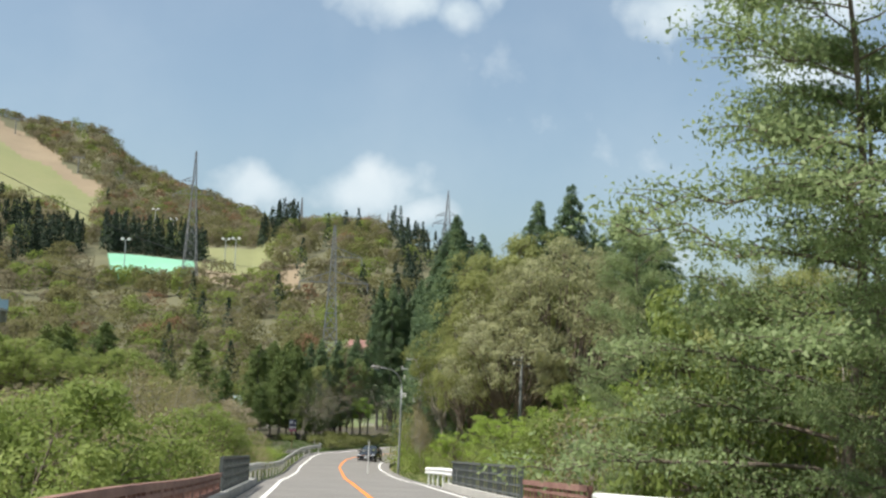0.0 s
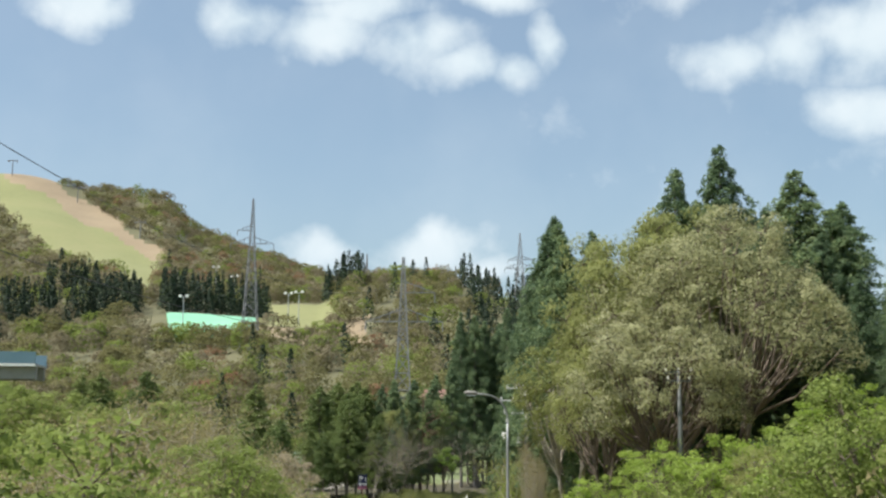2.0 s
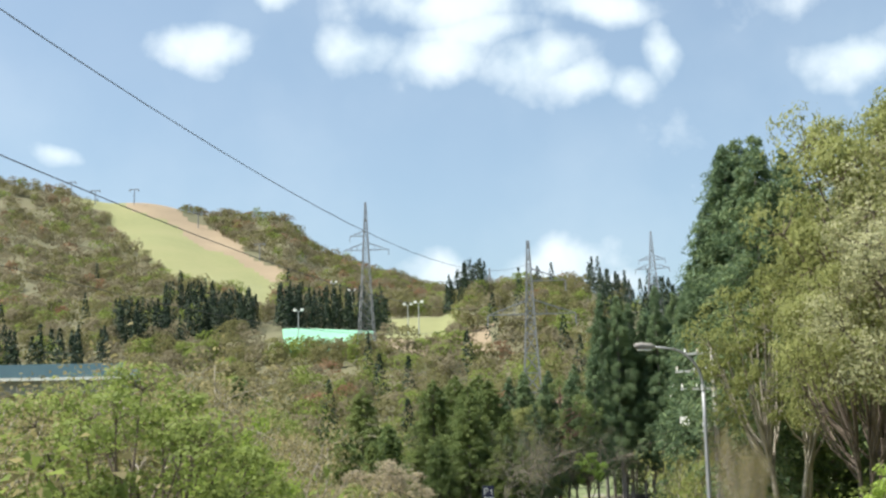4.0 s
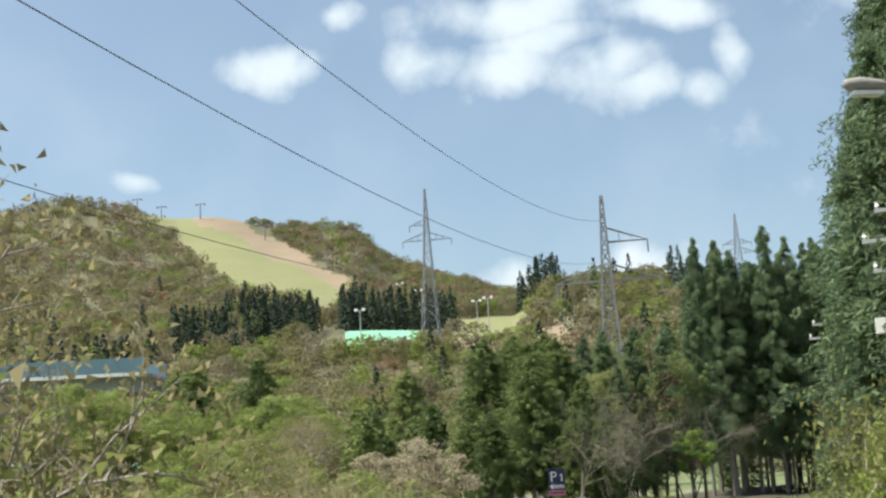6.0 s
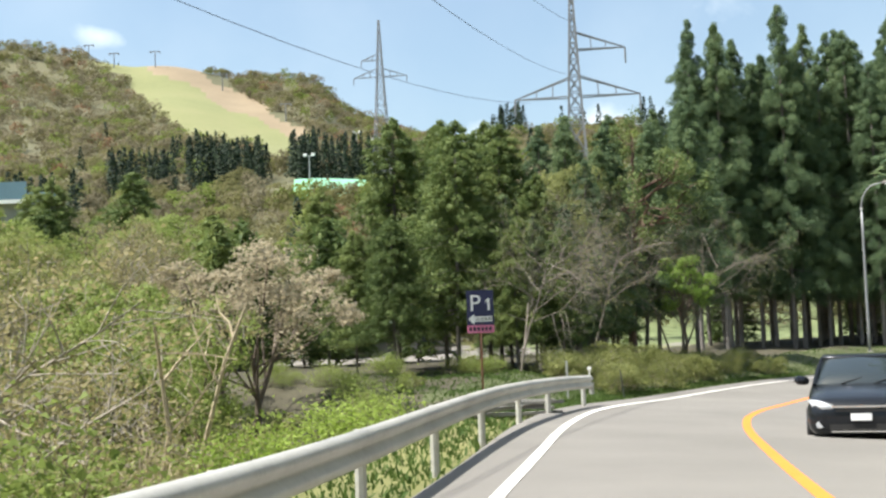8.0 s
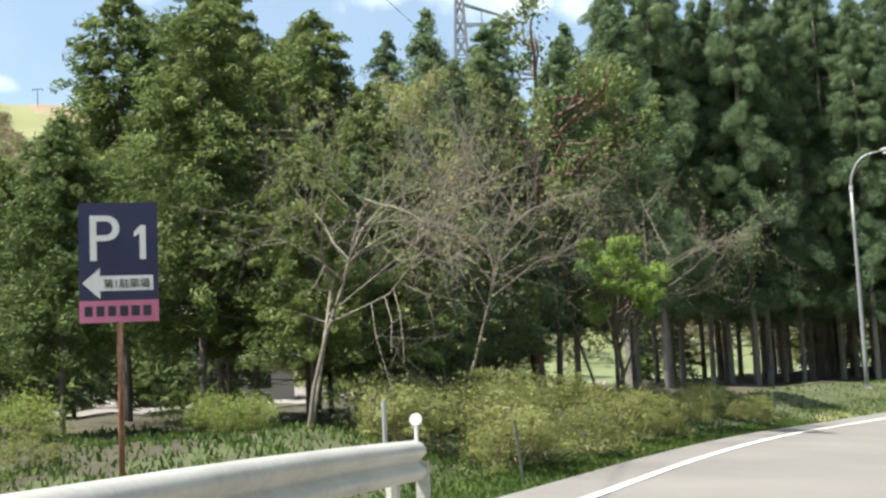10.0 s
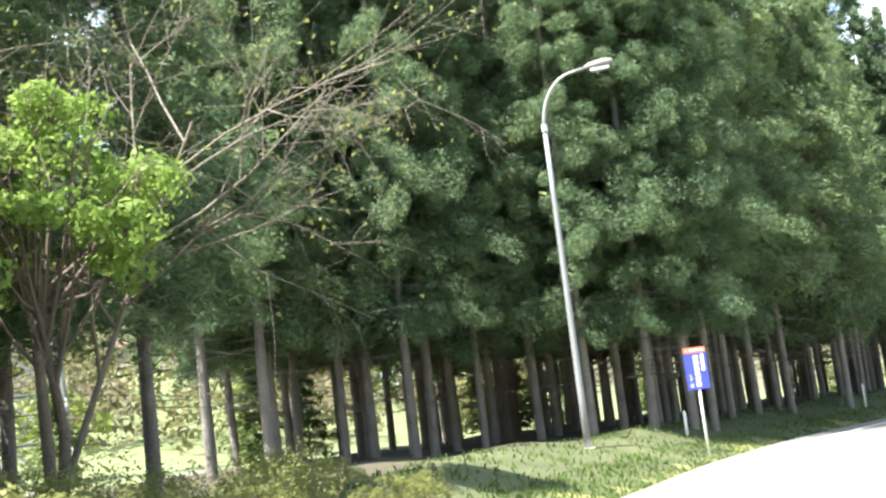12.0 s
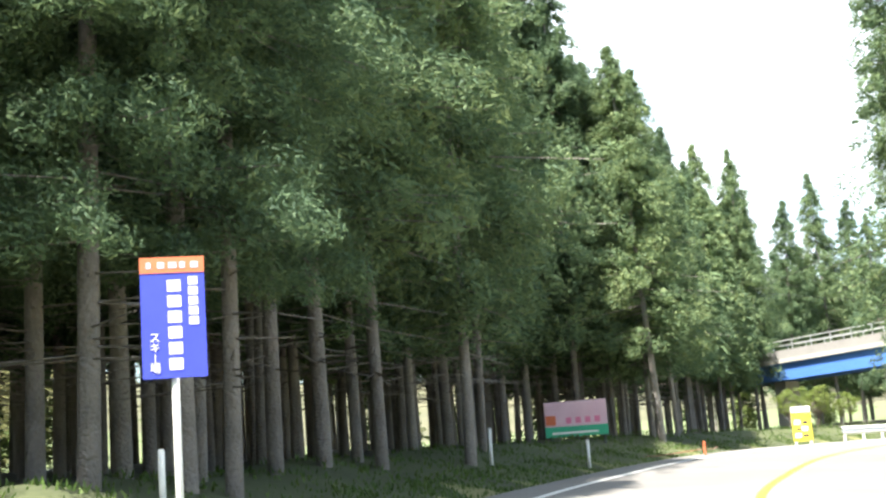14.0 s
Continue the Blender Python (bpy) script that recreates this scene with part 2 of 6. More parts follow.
M_VINE = material("dry_straw_vines", [(0.24, 0.19, 0.12), (0.36, 0.30, 0.20), (0.50, 0.43, 0.31)], 2, 20, 0.85, bump=0.3, random_object=0.4)
M_CEDARBARK = material("cedar_bark", [(0.10, 0.09, 0.08), (0.19, 0.17, 0.155), (0.30, 0.275, 0.25)], 1.5, 18, 0.95, bump=0.9, random_object=0.5)
M_REDBARK = material("red_pine_bark", [(0.08, 0.045, 0.035), (0.15, 0.088, 0.068), (0.24, 0.155, 0.12)], 2.5, 20, 0.9, bump=0.8, spread=0.7)
M_STEEL = material("galvanised_steel", [(0.42, 0.43, 0.43), (0.55, 0.56, 0.56)], 2, 30, 0.5, metal=0.5, bump=0.05)
M_PYLON = material("weathered_pylon_steel", [(0.16, 0.17, 0.18), (0.26, 0.27, 0.28)], 0.2, 5, 0.6, metal=0.3, bump=0)
M_RAIL = material("weathered_guardrail", [(0.36, 0.35, 0.32), (0.52, 0.51, 0.47), (0.62, 0.61, 0.57)], 0.8, 15, 0.55, metal=0.3, bump=0.1, spread=0.7)
M_RUST = material("brown_rail_paint", [(0.10, 0.045, 0.035), (0.19, 0.095, 0.075), (0.30, 0.18, 0.14)], 1.2, 18, 0.7, bump=0.2, spread=0.7)
M_DARKRAIL = material("dark_green_rail_paint", [(0.035, 0.04, 0.04), (0.07, 0.08, 0.078), (0.12, 0.13, 0.125)], 1.2, 18, 0.6, bump=0.2)
M_CONCRETE = material("concrete", [(0.25, 0.24, 0.22), (0.36, 0.35, 0.32), (0.46, 0.45, 0.42)], 0.7, 12, 0.9, bump=0.3, spread=0.6)
M_WHITE = material("white_paint", [(0.68, 0.68, 0.66), (0.82, 0.82, 0.80)], 3, 30, 0.5, bump=0.05)
M_NAVY = material("navy_sign_face", [(0.022, 0.024, 0.075), (0.032, 0.036, 0.10)], 4, 30, 0.5, bump=0)
M_PINK = material("pink_sign_face", [(0.62, 0.16, 0.30), (0.70, 0.22, 0.36)], 4, 30, 0.5, bump=0)
M_BLUE = material("blue_sign_face", [(0.035, 0.05, 0.42), (0.05, 0.07, 0.50)], 3, 30, 0.45, bump=0)
M_REDORANGE = material("orange_red_sign_band", [(0.60, 0.14, 0.06), (0.68, 0.18, 0.08)], 3, 30, 0.5, bump=0)
M_SIGNWHITE = material("white_lettering", [(0.72, 0.72, 0.72), (0.85, 0.85, 0.85)], 3, 30, 0.5, bump=0)
M_DARKTXT = material("dark_lettering", [(0.02, 0.02, 0.04), (0.03, 0.03, 0.05)], 3, 30, 0.5, bump=0)
M_LILAC = material("pale_pink_banner", [(0.62, 0.38, 0.48), (0.75, 0.55, 0.62)], 2, 12, 0.6, bump=0)
M_TEAL = material("green_sign_band", [(0.03, 0.35, 0.20), (0.05, 0.45, 0.26)], 3, 30, 0.5, bump=0)
M_YELLOW = material("yellow_sign_face", [(0.75, 0.58, 0.03), (0.82, 0.68, 0.06)], 3, 30, 0.5, bump=0)
M_BLUEGIRDER = material("blue_girder_paint", [(0.06, 0.16, 0.48), (0.09, 0.22, 0.58)], 0.3, 5, 0.5, bump=0)
M_BLUEGREY = material("blue_grey_girder_paint", [(0.09, 0.17, 0.22), (0.15, 0.25, 0.31)], 0.2, 4, 0.6, bump=0)
M_MINT = material("mint_slope_mat", [(0.11, 0.31, 0.20), (0.16, 0.38, 0.25), (0.22, 0.45, 0.31)], 0.05, 0.6, 0.8, bump=0.1)
M_RUSTPOLE = material("rusty_pole", [(0.16, 0.06, 0.035), (0.28, 0.13, 0.08), (0.45, 0.36, 0.3)], 1.5, 12, 0.8, bump=0.3, spread=0.8)
M_POLE = material("concrete_utility_pole", [(0.20, 0.19, 0.18), (0.30, 0.29, 0.27)], 1, 10, 0.9, bump=0.2)
M_CABLE = material("dark_cable", [(0.03, 0.03, 0.03), (0.05, 0.05, 0.05)], 1, 5, 0.6, bump=0)
M_PORCELAIN = material("white_insulator", [(0.65, 0.65, 0.63), (0.8, 0.8, 0.78)], 3, 10, 0.25, bump=0)
M_CARPAINT = material("dark_metallic_car_paint", [(0.012, 0.014, 0.018), (0.022, 0.025, 0.03)], 1, 60, 0.22, metal=0.4, bump=0)
M_GLASSDARK = material("tinted_car_glass", [(0.02, 0.028, 0.032), (0.03, 0.04, 0.045)], 1, 5, 0.05, bump=0, gloss=0.8)
M_RUBBER = material("tyre_rubber", [(0.015, 0.015, 0.015), (0.03, 0.03, 0.03)], 5, 40, 0.9)
M_CHROME = material("chrome", [(0.7, 0.7, 0.7), (0.8, 0.8, 0.8)], 2, 10, 0.15, metal=1.0, bump=0)
M_HEADLIGHT = material("headlight_lens", [(0.55, 0.57, 0.6), (0.75, 0.77, 0.8)], 6, 30, 0.1, metal=0.3, bump=0, gloss=0.8)
M_ALLOY = material("alloy_rim", [(0.3, 0.3, 0.31), (0.45, 0.45, 0.46)], 3, 20, 0.35, metal=0.8, bump=0)

# ---------------------------------------------------------------- road line and ground shape
ROAD = [(15.4, -78, 4.4), (8.6, -38, 2.1), (2.1, 0.6, -0.15), (-0.1, 12.6, -0.85), (-2.6, 24.5, -1.75), (-4.2, 32.5, -2.3), (-6.6, 45, -3.1), (-8.9, 57, -3.85),
        (-10.3, 64.6, -4.4), (-12.3, 75.9, -5.15), (-14.4, 87.8, -5.85), (-16.6, 100, -6.4), (-18.2, 112.7, -6.7), (-18.7, 120.3, -6.95), (-18.6, 126, -7.15),
        (-18.1, 131.5, -7.35), (-17.2, 137, -7.45), (-16.1, 141.8, -7.5), (-14.7, 146.5, -7.55), (-12.9, 151, -7.6), (-10.6, 156, -7.6), (-7.0, 163.3, -7.55),
        (-2.4, 170.3, -7.45), (3, 176.5, -7.35), (13, 186, -7.2), (23.5, 193, -7.15), (40, 200, -7.1), (75, 209, -7.0)]


def dense_line(points, step=0.5):
    p = np.array(points, float)
    out = []
    for i in range(len(p) - 1):
        a, b, c, d = p[max(i - 1, 0)], p[i], p[i + 1], p[min(i + 2, len(p) - 1)]
        k = max(2, int(np.linalg.norm(c - b) / step))
        for t in np.arange(k) / k:
            la, lb = np.linalg.norm((c - b)) / (np.linalg.norm(c - a) + 1e-6), np.linalg.norm((c - b)) / (np.linalg.norm(d - b) + 1e-6)
            ta, tb = (c - a) * la, (d - b) * lb
            out.append((2 * t**3 - 3 * t**2 + 1) * b + (t**3 - 2 * t**2 + t) * ta + (-2 * t**3 + 3 * t**2) * c + (t**3 - t**2) * tb)
    out.append(p[-1])
    return np.array(out)


AXIS = dense_line(ROAD)
TANG = np.gradient(AXIS, axis=0)
TANG[:, 2] = 0
TANG /= np.linalg.norm(TANG, axis=1)[:, None]
CANT = -0.065 * smoothstep(100, 124, AXIS[:, 1]) * (1 - smoothstep(188, 204, AXIS[:, 1]))      # the bend leans inwards
SIDE = np.stack([TANG[:, 1], -TANG[:, 0], CANT], 1)      # to the right


def beside(y0, y1, lat, dz=0.0, step=1):
    """Points along the road, lat metres to the right of its middle, between two places along y."""
    k = [i for i in range(0, len(AXIS), step) if y0 <= AXIS[i, 1] <= y1]
    p = AXIS[k] + SIDE[k] * np.broadcast_to(np.asarray(lat, float), (len(k),))[:, None]
    p[:, 2] += dz
    return p


def road_coords(x, y):
    x, y = np.atleast_1d(np.asarray(x, float)), np.atleast_1d(np.asarray(y, float))
    lat, zr, yr = np.empty(len(x)), np.empty(len(x)), np.empty(len(x))
    for s in range(0, len(x), 4000):
        dx, dy = x[s:s + 4000, None] - AXIS[None, :, 0], y[s:s + 4000, None] - AXIS[None, :, 1]
        k = (dx * dx + dy * dy).argmin(1)
        i = np.arange(len(k))
        side = dx[i, k] * SIDE[k, 0] + dy[i, k] * SIDE[k, 1]
        lat[s:s + 4000] = np.sign(side + 1e-9) * np.hypot(dx[i, k], dy[i, k])
        zr[s:s + 4000], yr[s:s + 4000] = AXIS[k, 2] + CANT[k] * np.clip(side, -6, 6), AXIS[k, 1]
    return lat, zr, yr


HUB = (-13.6, 72.0, -3.9)
RADII = [0, 60, 130, 200, 280, 350, 430, 650, 900, 1200, 2500, 4500]
LIFT = {-180: (-5, -4, 0, 1, 2, 2, 3, 4, 5, 4, 2, 0), -60: (-5, -5, 0, 2, 4, 5, 6.5, 9, 12.2, 9, 4, 1), -38: (-5, -5, 1, 2.5, 4.5, 5.8, 6.9, 9.6, 12.1, 9, 4, 1),
        -35: (-5, -5, 1, 2.5, 4.5, 5.8, 6.9, 9.7, 12.6, 9, 4, 1), -30.4: (-5, -5, 1, 2.5, 4.6, 6, 7, 9.2, 12.0, 9, 4, 1), -29.1: (-5, -5, 1, 2.5, 4.6, 6, 7, 9.2, 12.1, 9, 4, 1),
        -25: (-5, -5, 1, 2.5, 4.7, 6.3, 7.1, 9.0, 11.5, 8.5, 4, 1), -22: (-5, -5, 1, 2.5, 5, 6.6, 7.2, 8.7, 11.3, 8, 4, 1), -20: (-5, -5, 1, 2.6, 5, 6.6, 7.2, 8.2, 9.7, 7, 4, 1),
        -17: (-5, -5, 1, 2.6, 5.6, 6.6, 7.1, 7.8, 8.8, 6.5, 4, 1), -14.6: (-5, -5, 1, 2.8, 5, 6.5, 7.2, 7.5, 7.9, 6, 4, 1), -13: (-5, -5, 1, 3, 5, 7.2, 8.4, 7, 7, 6, 4, 1),
        -10.5: (-5, -5, 1, 3, 5.2, 7.5, 8.7, 6.8, 6.4, 5, 3, 1), -8: (-5, -4, 1, 3, 5, 7.3, 8.6, 6.6, 6, 5, 3, 1), -4: (-4, -3, 1, 2.6, 4.6, 6.4, 7.6, 6, 5, 4, 3, 1),
        2: (-3, -2.5, 0, 0.5, 2, 3.5, 4.5, 4, 3.5, 3, 2, 1), 15: (-3, -2.5, -1.4, -1.0, 0.2, 1, 1.5, 2.4, 2.8, 2, 1, 0), 40: (-3, -2.5, -1.2, -0.9, 0, 1, 1.5, 2.4, 2.8, 2, 1, 0),
        90: (-3, -1, 1, 2, 3, 4, 4, 4, 4, 3, 1, 0), 180: (-5, -4, 0, 1, 2, 2, 3, 4, 5, 4, 2, 0)}
LIFT_AZ = np.array(list(LIFT), float)
LIFT_EL = np.array(list(LIFT.values()), float)


def far_height(x, y):
    dx, dy = x - HUB[0], y - HUB[1]
    r, az = np.hypot(dx, dy), np.degrees(np.arctan2(dx, dy))
    k = np.clip(np.searchsorted(LIFT_AZ, az) - 1, 0, len(LIFT_AZ) - 2)
    fa = smoothstep(LIFT_AZ[k], LIFT_AZ[k + 1], az)
    j = np.clip(np.searchsorted(RADII, r) - 1, 0, len(RADII) - 2)
    rr = np.array(RADII, float)
    fr = np.clip((r - rr[j]) / (rr[j + 1] - rr[j]), 0, 1)
    el = (LIFT_EL[k, j] * (1 - fr) + LIFT_EL[k, j + 1] * fr) * (1 - fa) + (LIFT_EL[k + 1, j] * (1 - fr) + LIFT_EL[k + 1, j + 1] * fr) * fa
    bumps = (np.sin(x * 0.031 + 1) * np.cos(y * 0.027) * 2.0 + np.sin(x * 0.083 + y * 0.05) * 0.8) * smoothstep(150, 500, r)
    return HUB[2] + r * np.tan(np.radians(el + 0.35 * smoothstep(600, 900, r))) + bumps


def height(x, y):
    """Ground height."""
    x, y = np.atleast_1d(np.asarray(x, float)), np.atleast_1d(np.asarray(y, float))
    lat, zr, yr = road_coords(x, y)
    d = np.abs(lat) - 4.3
    gorge = smoothstep(14, 26, yr) * (1 - smoothstep(40, 52, yr))
    forest = smoothstep(116, 132, yr)
    left_bank = -0.15 - 4.6 * smoothstep(1.0, 13, d) * (1 - forest) + forest * (0.85 * smoothstep(0.8, 4.5, d) + 0.25 * smoothstep(6, 20, d))
    knoll = 1 - smoothstep(140, 165, yr)
    right_bank = -0.15 + knoll * (0.25 * smoothstep(0.5, 2, d) + 0.30 * np.clip(d - 3, 0, 40)) + (1 - knoll) * 0.2 * smoothstep(0.5, 2, d)
    right_bank = right_bank - 5.0 * (1 - smoothstep(50, 72, yr)) * smoothstep(0.6, 6, d)
    z = zr + np.where(lat < 0, left_bank, right_bank) - 7.0 * gorge * smoothstep(-1.5, 3.5, d)
    z = z + np.where(d < 0, -0.14, 0) - np.where(d < -0.5, 3.0 * gorge, 0)
    z = z + 0.12 * np.sin(x * 1.3 + y * 0.7) * np.sin(y * 1.1 - x * 0.4) * smoothstep(1.0, 4, d)
    w = smoothstep(38, 100, np.abs(lat))
    return z * (1 - w) + far_height(x, y) * w


def ground_z(x, y):
    return float(height([x], [y])[0])


def in_poly(px, py, poly):
    inside = np.zeros(len(px), bool)
    for (x0, y0), (x1, y1) in zip(poly, poly[1:] + poly[:1]):
        inside ^= ((y0 > py) != (y1 > py)) & (px < (x1 - x0) * (py - y0) / (y1 - y0 + 1e-12) + x0)
    return inside


RUN_POLY = [(-32.4, 12.7), (-30.5, 12.9), (-29.3, 12.6), (-27.9, 11.7), (-26.0, 10.9), (-24.7, 10.1), (-23.4, 9.5), (-22.2, 9.0), (-22.7, 7.6), (-23.6, 7.3), (-24.1, 8.3), (-25.8, 8.5), (-27.9, 9.0),
            (-28.6, 9.8), (-29.2, 10.4), (-29.8, 11.1), (-30.5, 11.8)]
STRIP_POLY = [(-29.3, 13.0), (-27.9, 12.6), (-26.8, 12.0), (-25.2, 11.1), (-23.7, 10.25), (-21.8, 9.2), (-22.3, 8.8), (-23.4, 9.35), (-24.7, 9.95), (-26.1, 10.75), (-27.9, 11.55), (-29.3, 12.2)]


def build_ground():
    rings = np.concatenate([np.arange(1.5, 40, 1.6), np.geomspace(40, 260, 95), np.geomspace(266, 1300, 110), np.geomspace(1380, 4500, 14)])
    na = 620
    ang = np.concatenate([np.linspace(-60, 45, 440, endpoint=False), np.linspace(45, 300, na - 440, endpoint=False)])
    R, A = np.meshgrid(rings, np.radians(ang), indexing="ij")
    x, y = HUB[0] + R * np.sin(A), HUB[1] + R * np.cos(A)
    z = height(x.ravel(), y.ravel())
    v = np.stack([x.ravel(), y.ravel(), z], 1)
    nr = len(rings)
    v = np.vstack([v, [HUB[0], HUB[1], ground_z(HUB[0], HUB[1])]])
    i, j = np.meshgrid(np.arange(nr - 1), np.arange(na), indexing="ij")
    jn = (j + 1) % na
    q = np.stack([i * na + j, (i + 1) * na + j, (i + 1) * na + jn, i * na + jn], -1).reshape(-1, 4)
    tri = [(nr * na, jj, (jj + 1) % na) for jj in range(na)]
    me = bpy.data.meshes.new("ground")
    me.from_pydata(v.tolist(), [], [tuple(f[::-1]) for f in q.tolist()] + [t[::-1] for t in tri])
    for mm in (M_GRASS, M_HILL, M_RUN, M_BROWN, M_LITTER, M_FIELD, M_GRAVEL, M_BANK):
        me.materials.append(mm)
    c = v[q].mean(1)
    dx, dy = c[:, 0] - HUB[0], c[:, 1] - HUB[1]
    r, az = np.hypot(dx, dy), np.degrees(np.arctan2(dx, dy))
    el = np.degrees(np.arctan2(c[:, 2] - HUB[2], r))
    idx = np.where(r > 150, 1, 0)
    wob = 0.25 * np.sin(az * 2.1) + 0.15 * np.sin(el * 5 + az)
    idx[(r > 430) & in_poly(az, el + wob * 0.3, RUN_POLY)] = 2
    idx[(r > 430) & in_poly(az + wob * 0.6, el + wob * 0.3, STRIP_POLY)] = 3
    idx[(r > 325) & (r < 445) & (az + wob > -17.6) & (az + wob < -13.2)] = 2
    idx[(r > 300) & (r < 340) & (az > -19) & (az + wob < -12)] = 3
    lat, zr, yr = road_coords(c[:, 0], c[:, 1])
    rag = 1.6 * np.sin(c[:, 0] * 0.9) + 1.3 * np.sin(c[:, 1] * 0.7 + c[:, 0] * 0.3)
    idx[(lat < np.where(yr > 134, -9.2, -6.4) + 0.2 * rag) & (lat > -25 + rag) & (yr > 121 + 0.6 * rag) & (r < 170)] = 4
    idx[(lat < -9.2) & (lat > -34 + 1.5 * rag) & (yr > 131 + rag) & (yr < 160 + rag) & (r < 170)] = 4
    idx[(lat <= -25) & (lat > -120) & (yr > 164) & (az > -14)] = 5
    idx[(lat < -27 + 0.6 * rag) & (lat > -62) & (yr > 141 + rag) & (yr < 167 + rag) & (r < 190)] = 6
    # bank strip whose colour carries the shade at the wood's foot
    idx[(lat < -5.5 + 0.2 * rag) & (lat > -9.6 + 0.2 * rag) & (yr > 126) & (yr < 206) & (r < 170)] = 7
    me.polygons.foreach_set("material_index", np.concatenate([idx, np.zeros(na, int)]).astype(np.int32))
    me.polygons.foreach_set("use_smooth", [True] * len(me.polygons))
    ob = new("ground", me)
    tagged(ob, "grassy valley ground rising into wooded hills with a cleared ski run", "ground", kind="structure")


build_ground()


def ribbon(points_l, points_r, thick=0.0):
    b = Build()
    n = len(points_l)
    b.add(np.vstack([points_l, points_r]), [(i, n + i, n + i + 1, i + 1) for i in range(n - 1)])
    return b


def build_road():
    wide = smoothstep(108, 126, AXIS[:, 1]) * (1 - smoothstep(186, 200, AXIS[:, 1]))     # the outer shoulder widens in the bend
    cols = np.array([-4.15, -4.1, -3.9, -2, 0, 2, 3.9, 4.1, 4.15])
    drop = np.array([-0.5, -0.02, 0, 0.03, 0.05, 0.03, 0, -0.02, -0.5])
    n, k = len(AXIS), len(cols)
    v = (AXIS[:, None] + SIDE[:, None] * cols[None, :, None])
    v[:, :3] -= SIDE[:, None] * (0.6 * wide)[:, None, None]
    v[..., 2] += drop
    b = Build().add(v, [(i * k + j, i * k + j + 1, (i + 1) * k + j + 1, (i + 1) * k + j) for i in range(n - 1) for j in range(k - 1)])
    road = part("road", b, M_ASPHALT)
    tagged(road, "worn grey asphalt road curving through the woods", "road", kind="structure")
    for name, lat, w, mat, z in (("edge_line", -3.15 - 0.45 * wide[:, None], 0.15, M_LINE, 0.024), ("edge_line", 3.25, 0.15, M_LINE, 0.022), ("centre_line", 0.0, 0.16, M_ORANGE, 0.054)):
        l, r = AXIS + SIDE * (lat - w / 2), AXIS + SIDE * (lat + w / 2)
        l, r = l.copy(), r.copy()
        l[:, 2] += z
        r[:, 2] += z
        o = part(name, ribbon(l, r), mat, road, "painted road line")


build_road()

# ---------------------------------------------------------------- plants
def sprays(pts, size, rng, flat=0.0, aspect=0.6):
    """One loose three-cornered leaf at each point."""
    pts = np.asarray(pts, float)
    n = len(pts)
    a = rng.normal(size=(n, 3))
    a[:, 2] *= 1 - flat
    a /= np.linalg.norm(a, axis=1)[:, None]
    b = rng.normal(size=(n, 3))
    b[:, 2] *= 1 - flat
    b -= (a * b).sum(1)[:, None] * a
    b /= np.linalg.norm(b, axis=1)[:, None] + 1e-9
    s = size * rng.uniform(0.6, 1.35, (n, 1))
    return np.stack([pts - a * s * 0.45 - b * s * aspect * 0.5, pts - a * s * 0.3 + b * s * aspect * 0.5, pts + a * s * 0.55], 1)


def skin(o, nrm, size, rng, rough=0.5, aspect=0.32):
    """Loose three-cornered leaves at o that lie across the directions nrm."""
    n = len(o)
    nrm = nrm + rng.normal(size=(n, 3)) * rough
    nrm /= np.linalg.norm(nrm, axis=1)[:, None] + 1e-9
    d = np.cross(nrm, rng.normal(size=(n, 3)))
    d /= np.linalg.norm(d, axis=1)[:, None] + 1e-9
    b = np.cross(d, nrm)
    s = size * rng.uniform(0.6, 1.35, (n, 1))
    return np.stack([o - d * s * 0.5 - b * s * aspect, o - d * s * 0.4 + b * s * aspect, o + d * s * 0.6], 1)


def unit(v):
    return v / (np.linalg.norm(v, axis=-1, keepdims=True) + 1e-9)


